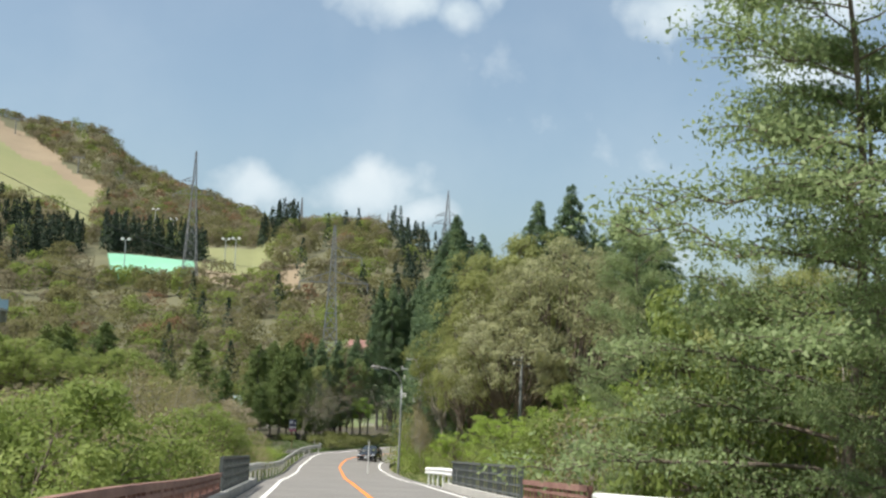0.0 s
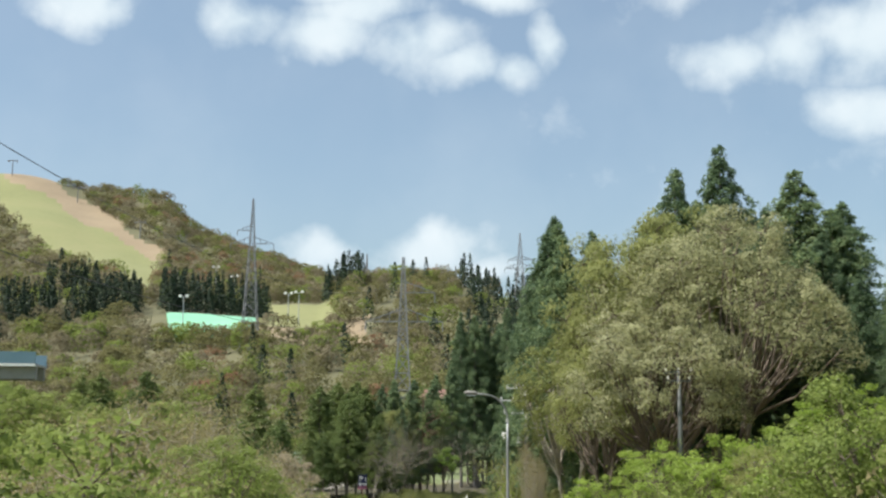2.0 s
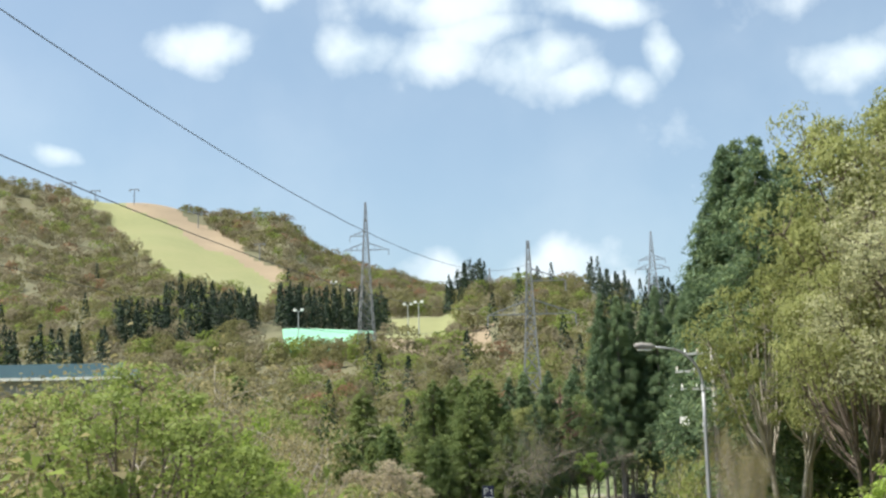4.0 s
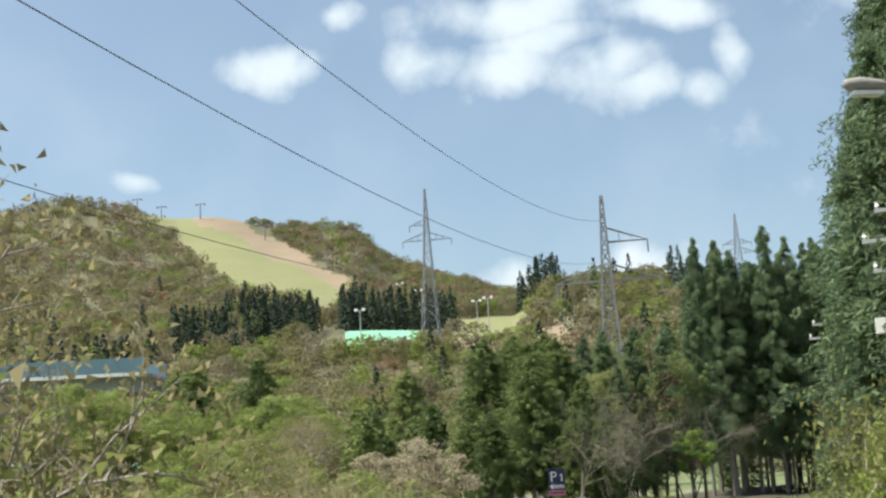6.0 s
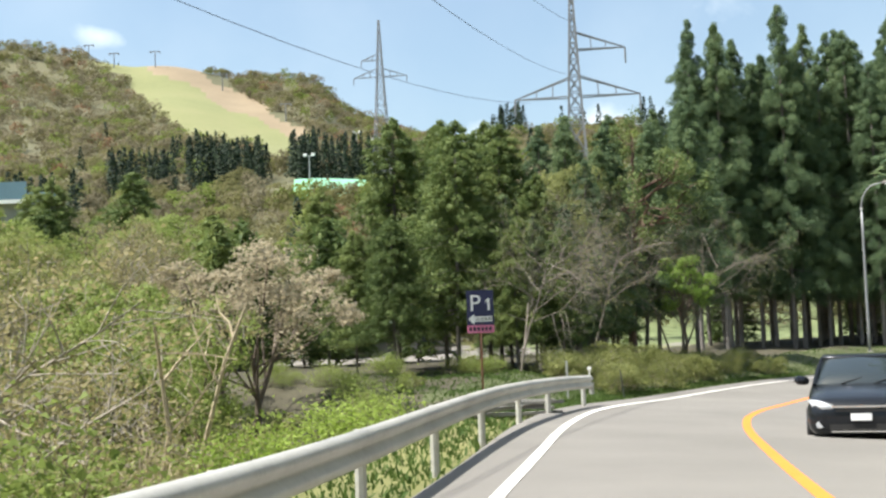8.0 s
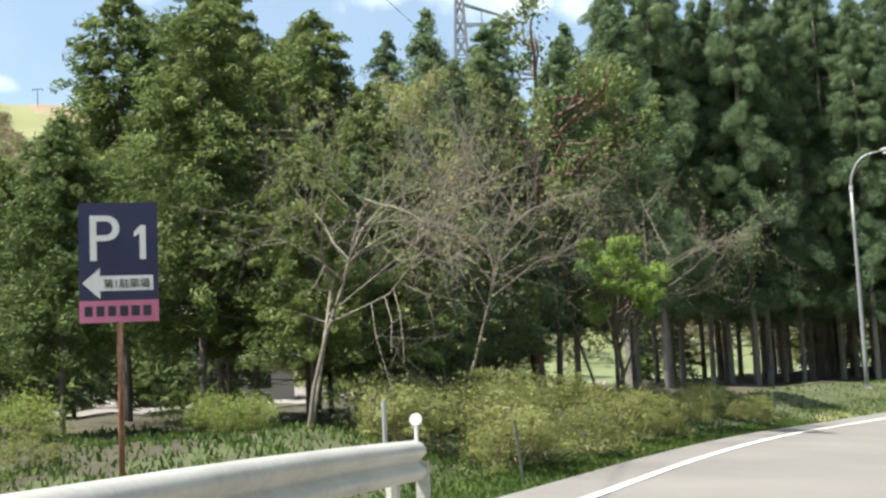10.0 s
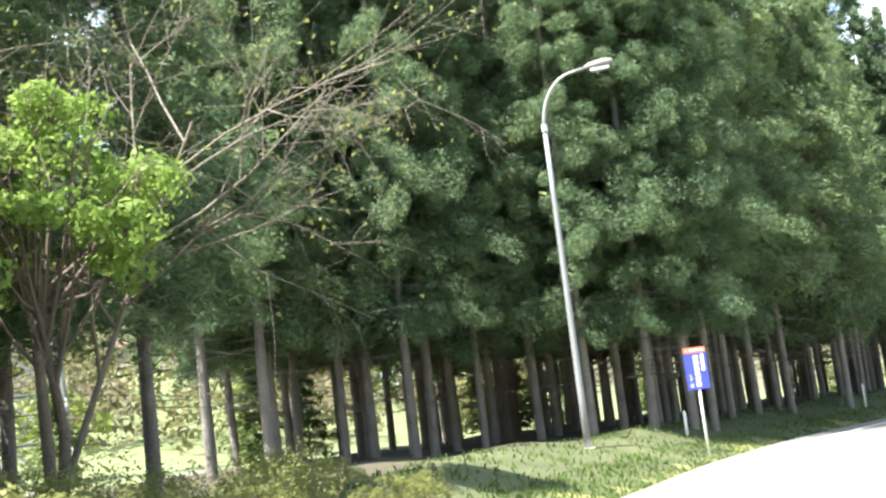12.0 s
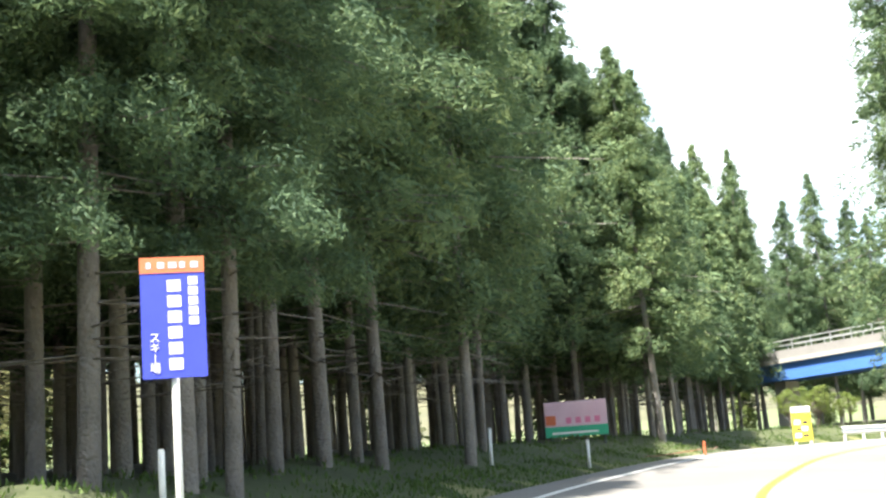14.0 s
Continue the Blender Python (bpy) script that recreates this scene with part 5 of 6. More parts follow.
def street_lamp(x, y, z, tall, dx, dy, label, long=1.0):
    lamp = thing("street_lamp", pose(x, y, z, 0, 0, math.degrees(math.atan2(dy, dx))), label, "street lamp")
    straight = [(0, 0, q) for q in np.linspace(-0.4, tall - 1.4, 6)]
    part("pole", Build().tube(straight, np.linspace(0.095, 0.06, 6), 12), M_LAMPPOST, lamp, smooth=True)
    a = np.linspace(0, 1.45, 10)
    arm = [(0.95 * long * (1 - math.cos(q)), 0, tall - 1.4 + 1.35 * math.sin(q)) for q in a] + [(1.4 * long, 0, tall + 0.02)]
    part("arm", Build().tube(arm, np.linspace(0.055, 0.036, len(arm)), 10), M_LAMPPOST, lamp, smooth=True)
    part("collar", Build().tube([(0, 0, tall - 1.5), (0, 0, tall - 1.3)], 0.085, 12), M_STEEL, lamp)
    hb = Build().tube([(1.4 * long + q, 0, tall + z) for q, z in ((-0.15, 0), (-0.02, 0.02), (0.35, 0.05), (0.55, 0.05), (0.6, 0.05))], [0.045, 0.10, 0.115, 0.085, 0.03], 10)
    head = part("lamp_head", hb, M_POLE, lamp, "pale oblong lamp head", smooth=True)
    part("lens", Build().box((1.4 * long, -0.09, tall - 0.13), (1.4 * long + 0.48, 0.09, tall - 0.07)), M_HEADLIGHT, head)
    part("base_plate", Build().box((-0.2, -0.2, -0.05), (0.2, 0.2, 0.04)), M_CONCRETE, lamp)
    return lamp


street_lamp(-10.55, 89.7, ground_z(-10.55, 89.7), 1.75 - ground_z(-10.55, 89.7), -0.9, -0.42, "pale steel street lamp with a curved arm beside bushes", 1.3)
street_lamp(-13.85, 167.4, ground_z(-13.85, 167.4), 3.05 - ground_z(-13.85, 167.4), 0.9, -0.3, "tall grey steel street lamp with a curved arm before the cedars")


def text_part(words, size, x, z, y, mat, parent, name="lettering", sx=1.0):
    cu = bpy.data.curves.new(name, "FONT")
    cu.body, cu.size, cu.extrude, cu.align_x = words, size, 0.003, "CENTER"
    cu.materials.append(mat)
    ob = new(name, cu)
    ob.parent = parent
    ob.matrix_basis = pose(x, y, z, 90, 0, 0) @ Matrix.Diagonal((sx, 1, 1, 1))
    return ob


def parking_sign():
    x, y, top = -26.05, 125.78, -3.62
    g = ground_z(x, y)
    s = thing("parking_sign", facing(x, y, g, 0.42, -0.9), "navy parking direction sign with a pink band on a rusty pole", "sign")
    h = top - g
    part("pole", Build().tube([(0, 0.03, -0.3), (0.0, 0.03, h - 0.3)], 0.03, 8), M_RUSTPOLE, s, "rust streaked pole", smooth=True)
    board = part("board", Build().box((-0.38, -0.012, h - 0.97), (0.38, 0.012, h)), M_NAVY, s)
    band = part("name_band", Build().box((-0.38, -0.014, h - 1.19), (0.38, 0.014, h - 0.975)), M_PINK, s, "pink band under the board")
    text_part("P", 0.66, -0.15, h - 0.58, -0.02, M_SIGNWHITE, board)
    part("numeral", Build().add([(x, yy, h - 0.57 + z) for yy in (-0.022, -0.013) for x, z in ((0.205, 0), (0.265, 0), (0.265, 0.34), (0.215, 0.34), (0.15, 0.275), (0.15, 0.225), (0.205, 0.255))],
                                [(0, 1, 2, 3, 6), (6, 3, 4, 5), (0, 7, 8, 1), (1, 8, 9, 2), (2, 9, 10, 3)]), M_SIGNWHITE, board)
    ar = Build().add([(-0.35, -0.018, h - 0.80), (-0.18, -0.018, h - 0.65), (-0.18, -0.018, h - 0.73), (0.33, -0.018, h - 0.73), (0.33, -0.018, h - 0.88), (-0.18, -0.018, h - 0.88), (-0.18, -0.018, h - 0.96)],
                     [(0, 6, 5, 4, 3, 2, 1)])
    part("arrow", ar, M_SIGNWHITE, board)
    text_part("\u7b2c1\u99d0\u8eca\u5834", 0.10, 0.075, h - 0.845, -0.022, M_DARKTXT, board)
    for i in range(6):
        part("dark_mark", Build().box((-0.33 + i * 0.112, -0.022, h - 1.13), (-0.255 + i * 0.112, -0.018, h - 1.03)), M_DARKTXT, band)


parking_sign()


def blue_sign():
    x, y = -10.86, 167.25
    g = ground_z(x, y)
    s = thing("direction_sign", facing(x, y, g, -0.22, -0.97), "tall blue sign with an orange top band on a white pole", "sign")
    lo, hi = -5.52 - g, -4.46 - g
    part("pole", Build().tube([(0.0, 0.04, -0.4), (0.0, 0.04, hi - 0.1)], 0.034, 10), M_WHITE, s, smooth=True)
    board = part("board", Build().box((-0.275, -0.015, lo), (0.275, 0.015, hi)), M_BLUE, s)
    part("top_band", Build().box((-0.276, -0.021, hi - 0.14), (0.276, -0.0155, hi - 0.001)), M_REDORANGE, board, "faded orange band")
    for i, w in enumerate((0.05, 0.075, 0.09, 0.06, 0.08)):
        part("pale_mark", Build().box((-0.22 + i * 0.095, -0.025, hi - 0.10), (-0.22 + i * 0.095 + w * 0.8, -0.022, hi - 0.045)), M_LILAC, board)
    for i in range(6):                      # the place's name, as plain bars
        z = hi - 0.2 - i * 0.137
        part("name_bar", Build().box((-0.045, -0.02, z - 0.105), (0.07, -0.0155, z - 0.005)), M_SIGNWHITE, board)
    for i in range(5):
        z = hi - 0.18 - i * 0.088
        part("small_mark", Build().box((0.135, -0.02, z - 0.07), (0.215, -0.0155, z)), M_SIGNWHITE, board)
    for i, c in enumerate("\u30b9\u30ad\u30fc\u5834"):
        text_part("|" if c == "\u30fc" else c, 0.095, -0.165, hi - 0.74 - i * 0.088, -0.02, M_SIGNWHITE, board)


blue_sign()


def banner_sign():
    g = ground_z(8.6, 193.75)
    s = thing("banner_sign", facing(8.6, 193.75, g, -0.53, -0.85), "weathered pink and green billboard standing on two posts", "sign")
    top, low = -4.78 - g, -6.0 - g
    board = part("board", Build().box((-1.08, -0.03, low), (1.08, 0.03, top)), M_LILAC, s, "faded pink board")
    part("green_band", Build().box((-1.085, -0.036, low), (1.085, -0.031, low + 0.36)), M_TEAL, board)
    for x in (-0.9, 0.95):
        part("post", Build().tube([(x, 0.08, -0.4), (x, 0.08, top - 0.05)], 0.045, 8), M_DARKRAIL, s)
    for i in range(4):
        part("red_mark", Build().box((-0.35 + i * 0.33, -0.036, low + 0.45), (-0.16 + i * 0.33, -0.031, low + 0.66)), M_PINK, board)
    part("white_strip", Build().box((-0.85, -0.04, low + 0.1), (0.75, -0.037, low + 0.17)), M_SIGNWHITE, board)
    part("red_mark", Build().box((-1.05, -0.036, low + 0.42), (-0.7, -0.031, low + 0.75)), M_REDORANGE, board)


banner_sign()


def yellow_sign():
    g = ground_z(21.3, 195.9)
    s = thing("yellow_sign", facing(21.2, 197.0, g, -0.6, -0.8), "small yellow and white roadside signboard on short legs", "sign")
    lo, hi = 0.45, -5.4 - g
    board = part("board", Build().box((-0.38, -0.03, lo), (0.38, 0.03, hi)), M_YELLOW, s)
    part("white_head", Build().box((-0.385, -0.036, hi - 0.22), (0.385, -0.031, hi + 0.01)), M_SIGNWHITE, board)
    for i in range(3):
        part("white_panel", Build().box((-0.3 + 0.28 * (i % 2), -0.036, lo + 0.15 + i * 0.27), (-0.05 + 0.28 * (i % 2), -0.031, lo + 0.33 + i * 0.27)), M_SIGNWHITE, board)
        part("dark_mark", Build().box((0.02 - 0.25 * (i % 2), -0.036, lo + 0.17 + i * 0.27), (0.25 - 0.25 * (i % 2), -0.031, lo + 0.27 + i * 0.27)), M_DARKTXT, board)
    for x in (-0.3, 0.3):
        part("leg", Build().box((x - 0.04, -0.02, -0.2), (x + 0.04, 0.04, lo + 0.1)), M_WHITE, s)


yellow_sign()

for x, y, tall in ((0.2, 183.6, 0.85), (4.3, 185.9, 0.75), (-10.0, 172.3, 0.7)):
    g = ground_z(x, y)
    p = thing("marker_post", pose(x, y, g), "slim white roadside marker post", "post", "white marker posts")
    part("shaft", Build().tube([(0, 0, -0.2), (0, 0, tall)], 0.045, 8), M_WHITE, p, smooth=True)
    part("cap", Build().tube([(0, 0, tall), (0, 0, tall + 0.04)], [0.05, 0.03], 8), M_WHITE, p)
g = ground_z(10.7, 189.4)
rp = thing("barrier_post", pose(10.7, 189.4, g), "red post holding a slack rope across a forest entrance", "post")
part("shaft", Build().tube([(0, 0, -0.2), (0, 0, 0.75)], 0.04, 8), M_REDORANGE, rp)
part("rope", Build().tube([(-2.6, 1.5, 0.42), (-1.3, 0.75, 0.38), (0, 0, 0.5), (1.5, 1.6, 0.45), (2.6, 2.8, 0.5)], 0.016, 5), M_RUSTPOLE, rp)

# ---------------------------------------------------------------- guardrails and bridge railings
W_PROFILE = [(0.0, 0.35), (-0.05, 0.33), (-0.085, 0.28), (-0.085, 0.24), (-0.02, 0.19), (-0.02, 0.16), (-0.085, 0.11), (-0.085, 0.07), (-0.05, 0.02), (0.0, 0.0)]


def guardrail(y0, y1, lat, mat, label, top=0.80, gap=4.0):
    """W-beam rail; its ridges face the road."""
    s = 1 if lat < 0 else -1
    k = [i for i in range(len(AXIS)) if y0 <= AXIS[i, 1] <= y1]
    mid = AXIS[k[len(k) // 2]]
    rail = thing("guardrail", pose(*mid), label, "guardrail", kind="structure")
    per = 8
    dist = np.concatenate([[0], np.cumsum(np.linalg.norm(np.diff(AXIS[k], axis=0), axis=1))])
    for a in range(0, len(k) - 1, per):
        idx = k[a:a + per + 1]
        b = Build()
        rows = []
        for i in idx:
            rows.append([AXIS[i] + SIDE[i] * (lat - s * px * 1.0) + np.array([0, 0, top - 0.35 + pz]) - np.array(mid) for px, pz in W_PROFILE])
        v = np.array(rows)
        v2 = v.copy()
        v2 += np.array([SIDE[i] * (-s * 0.012) for i in idx])[:, None]
        n, m = len(idx), len(W_PROFILE)
        for q in (v, v2):
            b.add(q, [(i * m + j, i * m + j + 1, (i + 1) * m + j + 1, (i + 1) * m + j) for i in range(n - 1) for j in range(m - 1)])
        part("beam", b, mat, rail, smooth=True)
    for d in np.arange(0.6, dist[-1], gap):
        i = k[int(np.abs(dist - d).argmin())]
        p = AXIS[i] + SIDE[i] * (lat - s * 0.07) - np.array(mid)
        part("post", Build().tube([p + (0, 0, -0.5), p + (0, 0, top - 0.02)], 0.06, 8), mat, rail)
    return rail, k


rail, kk = guardrail(48.5, 125.2, -4.3, M_RAIL, "weathered galvanised guardrail along the outer verge")
i = kk[-1]
e = AXIS[i] + SIDE[i] * -4.3
part("end_plate", Build().box((-0.02, -0.012, 0.30), (0.10, 0.012, 0.62), pose(*(e - Vector(rail.location)), 0, 0, 0)), M_RAIL, rail, "flat rail end")
refl = thing("delineator", pose(e[0], e[1], e[2] + 0.78), "small round white road reflector on the rail end", "reflector")
part("stem", Build().tube([(0, 0, -0.1), (0, 0, 0.14)], 0.02, 6), M_WHITE, refl)
part("disc", Build().tube([(0, -0.02, 0.2), (0, 0.02, 0.2)], 0.055, 16), M_WHITE, refl)
guardrail(194.6, 204.5, -4.5, M_WHITE, "low white guardrail by the footbridge", top=0.62, gap=2.0)
guardrail(51, 66, 4.3, M_WHITE, "white painted guardrail beyond the bridge", gap=2.5)
guardrail(-30, 25, 3.95, M_WHITE, "white painted guardrail before the bridge", top=0.66, gap=3.0)


def bridge_rail(y0, y1, lat, tall, mat, gap, rails, label, thick=0.05):
    p = beside(y0, y1, lat, 0.22)
    mid = p[len(p) // 2].copy()
    r = thing("bridge_railing", pose(*mid), label, "railing", kind="structure")
    q = p - mid
    for z, w in rails:
        part("rail", Build().tube(q + np.array([0, 0, z]), w, 4), mat, r)
    dist = np.concatenate([[0], np.cumsum(np.linalg.norm(np.diff(p, axis=0), axis=1))])
    for n, d in enumerate(np.arange(0, dist[-1] + 0.01, gap)):
        i = int(np.abs(dist - d).argmin())
        c = np.array([np.interp(d, dist, q[:, a]) for a in range(3)])
        big = n % 4 == 0
        part("post" if big else "baluster", Build().tube([c + (0, 0, -0.05), c + (0, 0, tall - 0.03)], thick * (1.9 if big else 1.0), 4), mat, r)


for s, lat in ((-1, -4.2), (1, 3.95)):
    bridge_rail(-25 if s < 0 else 25.2, 33.0, lat, 0.46 if s < 0 else 0.5, M_RUST, 0.5, ((0.46 if s < 0 else 0.5, 0.075 if s < 0 else 0.09), (0.32, 0.05), (0.08, 0.05)), "weathered brown steel bridge railing", 0.035)
    bridge_rail(33.3, 47.5 if s < 0 else 50, lat, 0.92, M_DARKRAIL, 0.5, ((0.90, 0.055), (0.63, 0.04), (0.38, 0.04), (0.12, 0.04)), "dark green slatted steel bridge railing", 0.035)


def bridge_body():
    for lat, name in ((-4.2, "kerb"), (3.95, "kerb")):
        p = beside(-30, 51, lat)
        s = SIDE[[int(((AXIS - q) ** 2).sum(1).argmin()) for q in p]]
        b = Build()
        ring = [(-0.22, -0.6), (-0.22, 0.24), (0.22, 0.24), (0.22, -0.6)]
        v = np.array([[q + t * a + np.array([0, 0, z]) for a, z in ring] for q, t in zip(p, s)])
        b.add(v, [(i * 4 + j, (i + 1) * 4 + j, (i + 1) * 4 + (j + 1) % 4, i * 4 + (j + 1) % 4) for i in range(len(p) - 1) for j in range(4)])
        tagged(part(name, b, M_CONCRETE), "grey concrete bridge kerb", "kerb", kind="structure")
    l, r = beside(12, 52, -4.0, -0.55), beside(12, 52, 3.9, -0.55)
    b = Build()
    n = len(l)
    v = np.vstack([l, r, l - (0, 0, 0.9), r - (0, 0, 0.9)])
    b.add(v, [(i, i + 1, i + 1 + 2 * n, i + 2 * n) for i in range(n - 1)] + [(n + i, 3 * n + i, 3 * n + i + 1, n + i + 1) for i in range(n - 1)] + [(2 * n + i, 2 * n + i + 1, 3 * n + i + 1, 3 * n + i) for i in range(n - 1)] + [(i, n + i, n + i + 1, i + 1) for i in range(n - 1)])
    tagged(part("bridge_deck", b, M_CONCRETE), "concrete road bridge deck over a gully", "bridge", kind="structure")


bridge_body()


# ---------------------------------------------------------------- poles, wires, pylons
def utility_pole(x, y, top, arms, label, drum=False, both=False, mat=None):
    g = ground_z(x, y)
    h = top - g
    u = thing("utility_pole", pose(x, y, g), label, "utility pole")
    part("pole", Build().tube([(0, 0, -0.4), (0, 0, h)], [0.17, 0.11] if not both else [0.14, 0.10], 12), mat or M_POLE, u, smooth=True)
    for z, long in arms:
        lo = -long if not both else -long / 2
        hi = 0.25 if not both else long / 2
        arm = part("crossarm", Build().box((lo, -0.05, h - z - 0.05), (hi, 0.05, h - z + 0.05)), mat or M_STEEL, u)
        for q in (lo + 0.08, lo + 0.5 * long, hi - 0.1 if both else lo + 0.85 * long):
            part("insulator", Build().tube([(q, 0, h - z + 0.05), (q, 0, h - z + 0.12), (q, 0, h - z + 0.18), (q, 0, h - z + 0.24)], [0.02, 0.07, 0.04, 0.07], 8), M_PORCELAIN, arm)
    if drum:
        part("transformer", Build().tube([(-0.4, 0, h - 3.6), (-0.4, 0, h - 2.9)], 0.24, 12), M_STEEL, u)
        part("switch_box", Build().box((-1.6, -0.15, h - 3.3), (-1.2, 0.15, h - 2.9)), M_WHITE, u)
    return u


utility_pole(-10.6, 103.7, 2.7, ((0.05, 1.3), (0.85, 1.7), (1.65, 1.5)), "concrete utility pole with three crossarms and a transformer", drum=True)
utility_pole(-13.0, 130.9, 2.6, ((0.05, 1.2), (0.7, 1.4)), "concrete utility pole with two short crossarms")
utility_pole(-1.7, 84.6, 2.7, ((0.1, 1.4), (0.5, 1.2)), "dark utility pole standing among lime green trees", both=True, mat=M_DARKRAIL)
MPOST = thing("metal_post", pose(-24.4, 129.6, ground_z(-24.4, 129.6)), "thin grey metal post standing behind the guardrail", "post")
part("shaft", Build().tube([(0, 0, -0.2), (0, 0, 1.15)], 0.03, 8), M_STEEL, MPOST)
part("clamp", Build().tube([(0, 0, 0.42), (0, 0, 0.5)], 0.045, 8), M_RUSTPOLE, MPOST)
WPOST = thing("snow_pole", pose(-12.4, 87.0, ground_z(-12.4, 87.0)), "thin pale pole beside the street lamp", "post")
part("shaft", Build().tube([(0, 0, -0.2), (0, 0, 2.6)], 0.035, 8), M_WHITE, WPOST)


STAKE = thing("bank_stake", pose(-23.2, 133.2, ground_z(-23.2, 133.2), 0, -6, 0), "thin dark stake leaning on the overgrown bank", "post")
part("shaft", Build().tube([(0, 0, -0.2), (0, 0, 1.0)], 0.022, 6), M_DARKRAIL, STAKE)


def timber_pile():
    x, y = -24.2, 120.2
    g = ground_z(x, y)
    t = thing("timber_pile", pose(x, y, g + 0.05, 0, 0, 35), "heap of grey weathered planks lying behind the guardrail", "timber")
    rnd = random.Random(4)
    for i in range(9):
        m = pose(rnd.uniform(-0.3, 0.3), rnd.uniform(-0.5, 0.5), 0.12 * (i // 3), 0, rnd.uniform(-4, 4), rnd.uniform(-14, 14))
        part("plank", Build().box((-1.2, -0.09, 0), (1.2, 0.09, 0.07), m), M_POLE, t)


timber_pile()


def lattice(b, corners_lo, corners_hi, z0, z1, n, w):
    """Four-legged lattice between two squares of half widths."""
    zs = np.linspace(z0, z1, n + 1)
    hw = np.interp(zs, (z0, z1), (corners_lo, corners_hi))
    c = [(-1, -1), (1, -1), (1, 1), (-1, 1)]
    for i in range(n):
        for j in range(4):
            a, d = c[j], c[(j + 1) % 4]
            p0, p1 = (a[0] * hw[i], a[1] * hw[i], zs[i]), (a[0] * hw[i + 1], a[1] * hw[i + 1], zs[i + 1])
            q0, q1 = (d[0] * hw[i], d[1] * hw[i], zs[i]), (d[0] * hw[i + 1], d[1] * hw[i + 1], zs[i + 1])
            b.bar(p0, q1, w)
            b.bar(q0, p1, w)
            b.bar(p1, q1, w)


def pylon(x, y, top, base_half, arms, label, turn=0, w=0.16, waist=0.62):
    g = ground_z(x, y) - 0.3
    h = top - g
    t = thing("pylon", pose(x, y, g, 0, 0, turn), label, "pylon", "power line pylons")
    hw = base_half
    mid, neck = h * 0.62, h * 0.9
    for sx in (-1, 1):
        for sy in (-1, 1):
            part("leg", Build().tube([(sx * hw, sy * hw, 0), (sx * hw * 0.36, sy * hw * 0.36, mid), (sx * 0.12, sy * 0.12, h)], w * 0.95, 4), M_PYLON, t)
    b = Build()
    lattice(b, hw, hw * 0.36, 0, mid, 8, w * 0.6)
    lattice(b, hw * 0.36, 0.14, mid, h, 8, w * 0.55)
    part("bracing", b, M_PYLON, t)
    for z, left, right in arms:
        half = np.interp(z, (0, mid, h), (hw, hw * 0.36, 0.12))
        for s, long in ((-1, left), (1, right)):
            if long <= 0:
                continue
            a = Build()
            tip = (s * (half + long), 0, z)
            for sy in (-1, 1):
                a.bar((s * half, sy * half, z), tip, w * 0.7)
                a.bar((s * half * 0.8, sy * half * 0.8, z + long * 0.28 + 0.4), tip, w * 0.7)
                for f in (0.3, 0.6):
                    a.bar((s * (half + long * f), sy * half * (1 - f), z), (s * (half * 0.8 + (long + half * 0.2) * f), sy * half * 0.8 * (1 - f), z + (long * 0.28 + 0.4) * (1 - f)), w * 0.5)
            arm = part("crossarm", a, M_PYLON, t)
            part("insulator", Build().tube([tip, (tip[0], 0, z - 0.7), (tip[0], 0, z - 1.5)], [0.07, 0.1, 0.07], 6), M_PYLON, arm)
    return t


pylon(-102.9, 340.1, 64.1, 2.3, ((28.5, 5.2, 5.2), (32.2, 3.6, 0)), "tall grey lattice pylon above the ski slope", 8, 0.14)
pylon(-36.6, 203.3, 26.4, 1.9, ((17.0 - ground_z(-36.6, 203.3), 5.0, 5.4), (21.4 - ground_z(-36.6, 203.3), 0, 4.4)), "grey lattice pylon rising behind the wood", 10, 0.15)
pylon(-38.3, 444, 70.5, 2.6, ((18.5, 4.5, 4.5), (21.5, 3.5, 3.5)), "distant lattice pylon on the wooded ridge", 0, 0.15)
pylon(-184.5, 880, 131.5, 2.2, ((12, 4, 4), (15, 3, 3)), "far lattice pylon beyond the ridge", 0, 0.3)
pylon(-114.4, 841, 116, 2.2, ((12, 4, 4), (15, 3, 3)), "far lattice pylon beyond the ridge", 0, 0.3)


def cable(p, q, sag, r, label):
    f = np.linspace(0, 1, 40)
    pts = np.array(p)[None] * (1 - f)[:, None] + np.array(q)[None] * f[:, None]
    pts[:, 2] -= sag * 4 * f * (1 - f)
    tagged(part("power_cable", Build().tube(pts, r, 5), M_CABLE), label, "cable", "overhead power cables")


cable((-40.8, 203.3, 16.5), (-32.6, -60, 22.2), 13.2, 0.017, "thin dark overhead power cable")
cable((-37.3, 203.3, 18.9), (-17.9, -60, 15.8), 11.1, 0.018, "thin dark overhead power cable")
cable((-36.3, 203.3, 23.6), (-17.6, -60, 23.5), 13.8, 0.018, "thin dark overhead power cable")
cable((-11.5, 103.7, 2.7), (-13.7, 130.9, 2.6), 0.5, 0.012, "thin roadside wire between poles")
cable((-13.7, 130.9, 2.6), (24, 201.5, 0.4), 1.6, 0.012, "thin roadside wire between poles")
cable((24, 201.5, 0.0), (75, 214, 1.0), 0.6, 0.012, "thin roadside wire between poles")


# ---------------------------------------------------------------- ski slope and valley
def polar_xy(az, r):
    return HUB[0] + r * math.sin(radians(az)), HUB[1] + r * math.cos(radians(az))


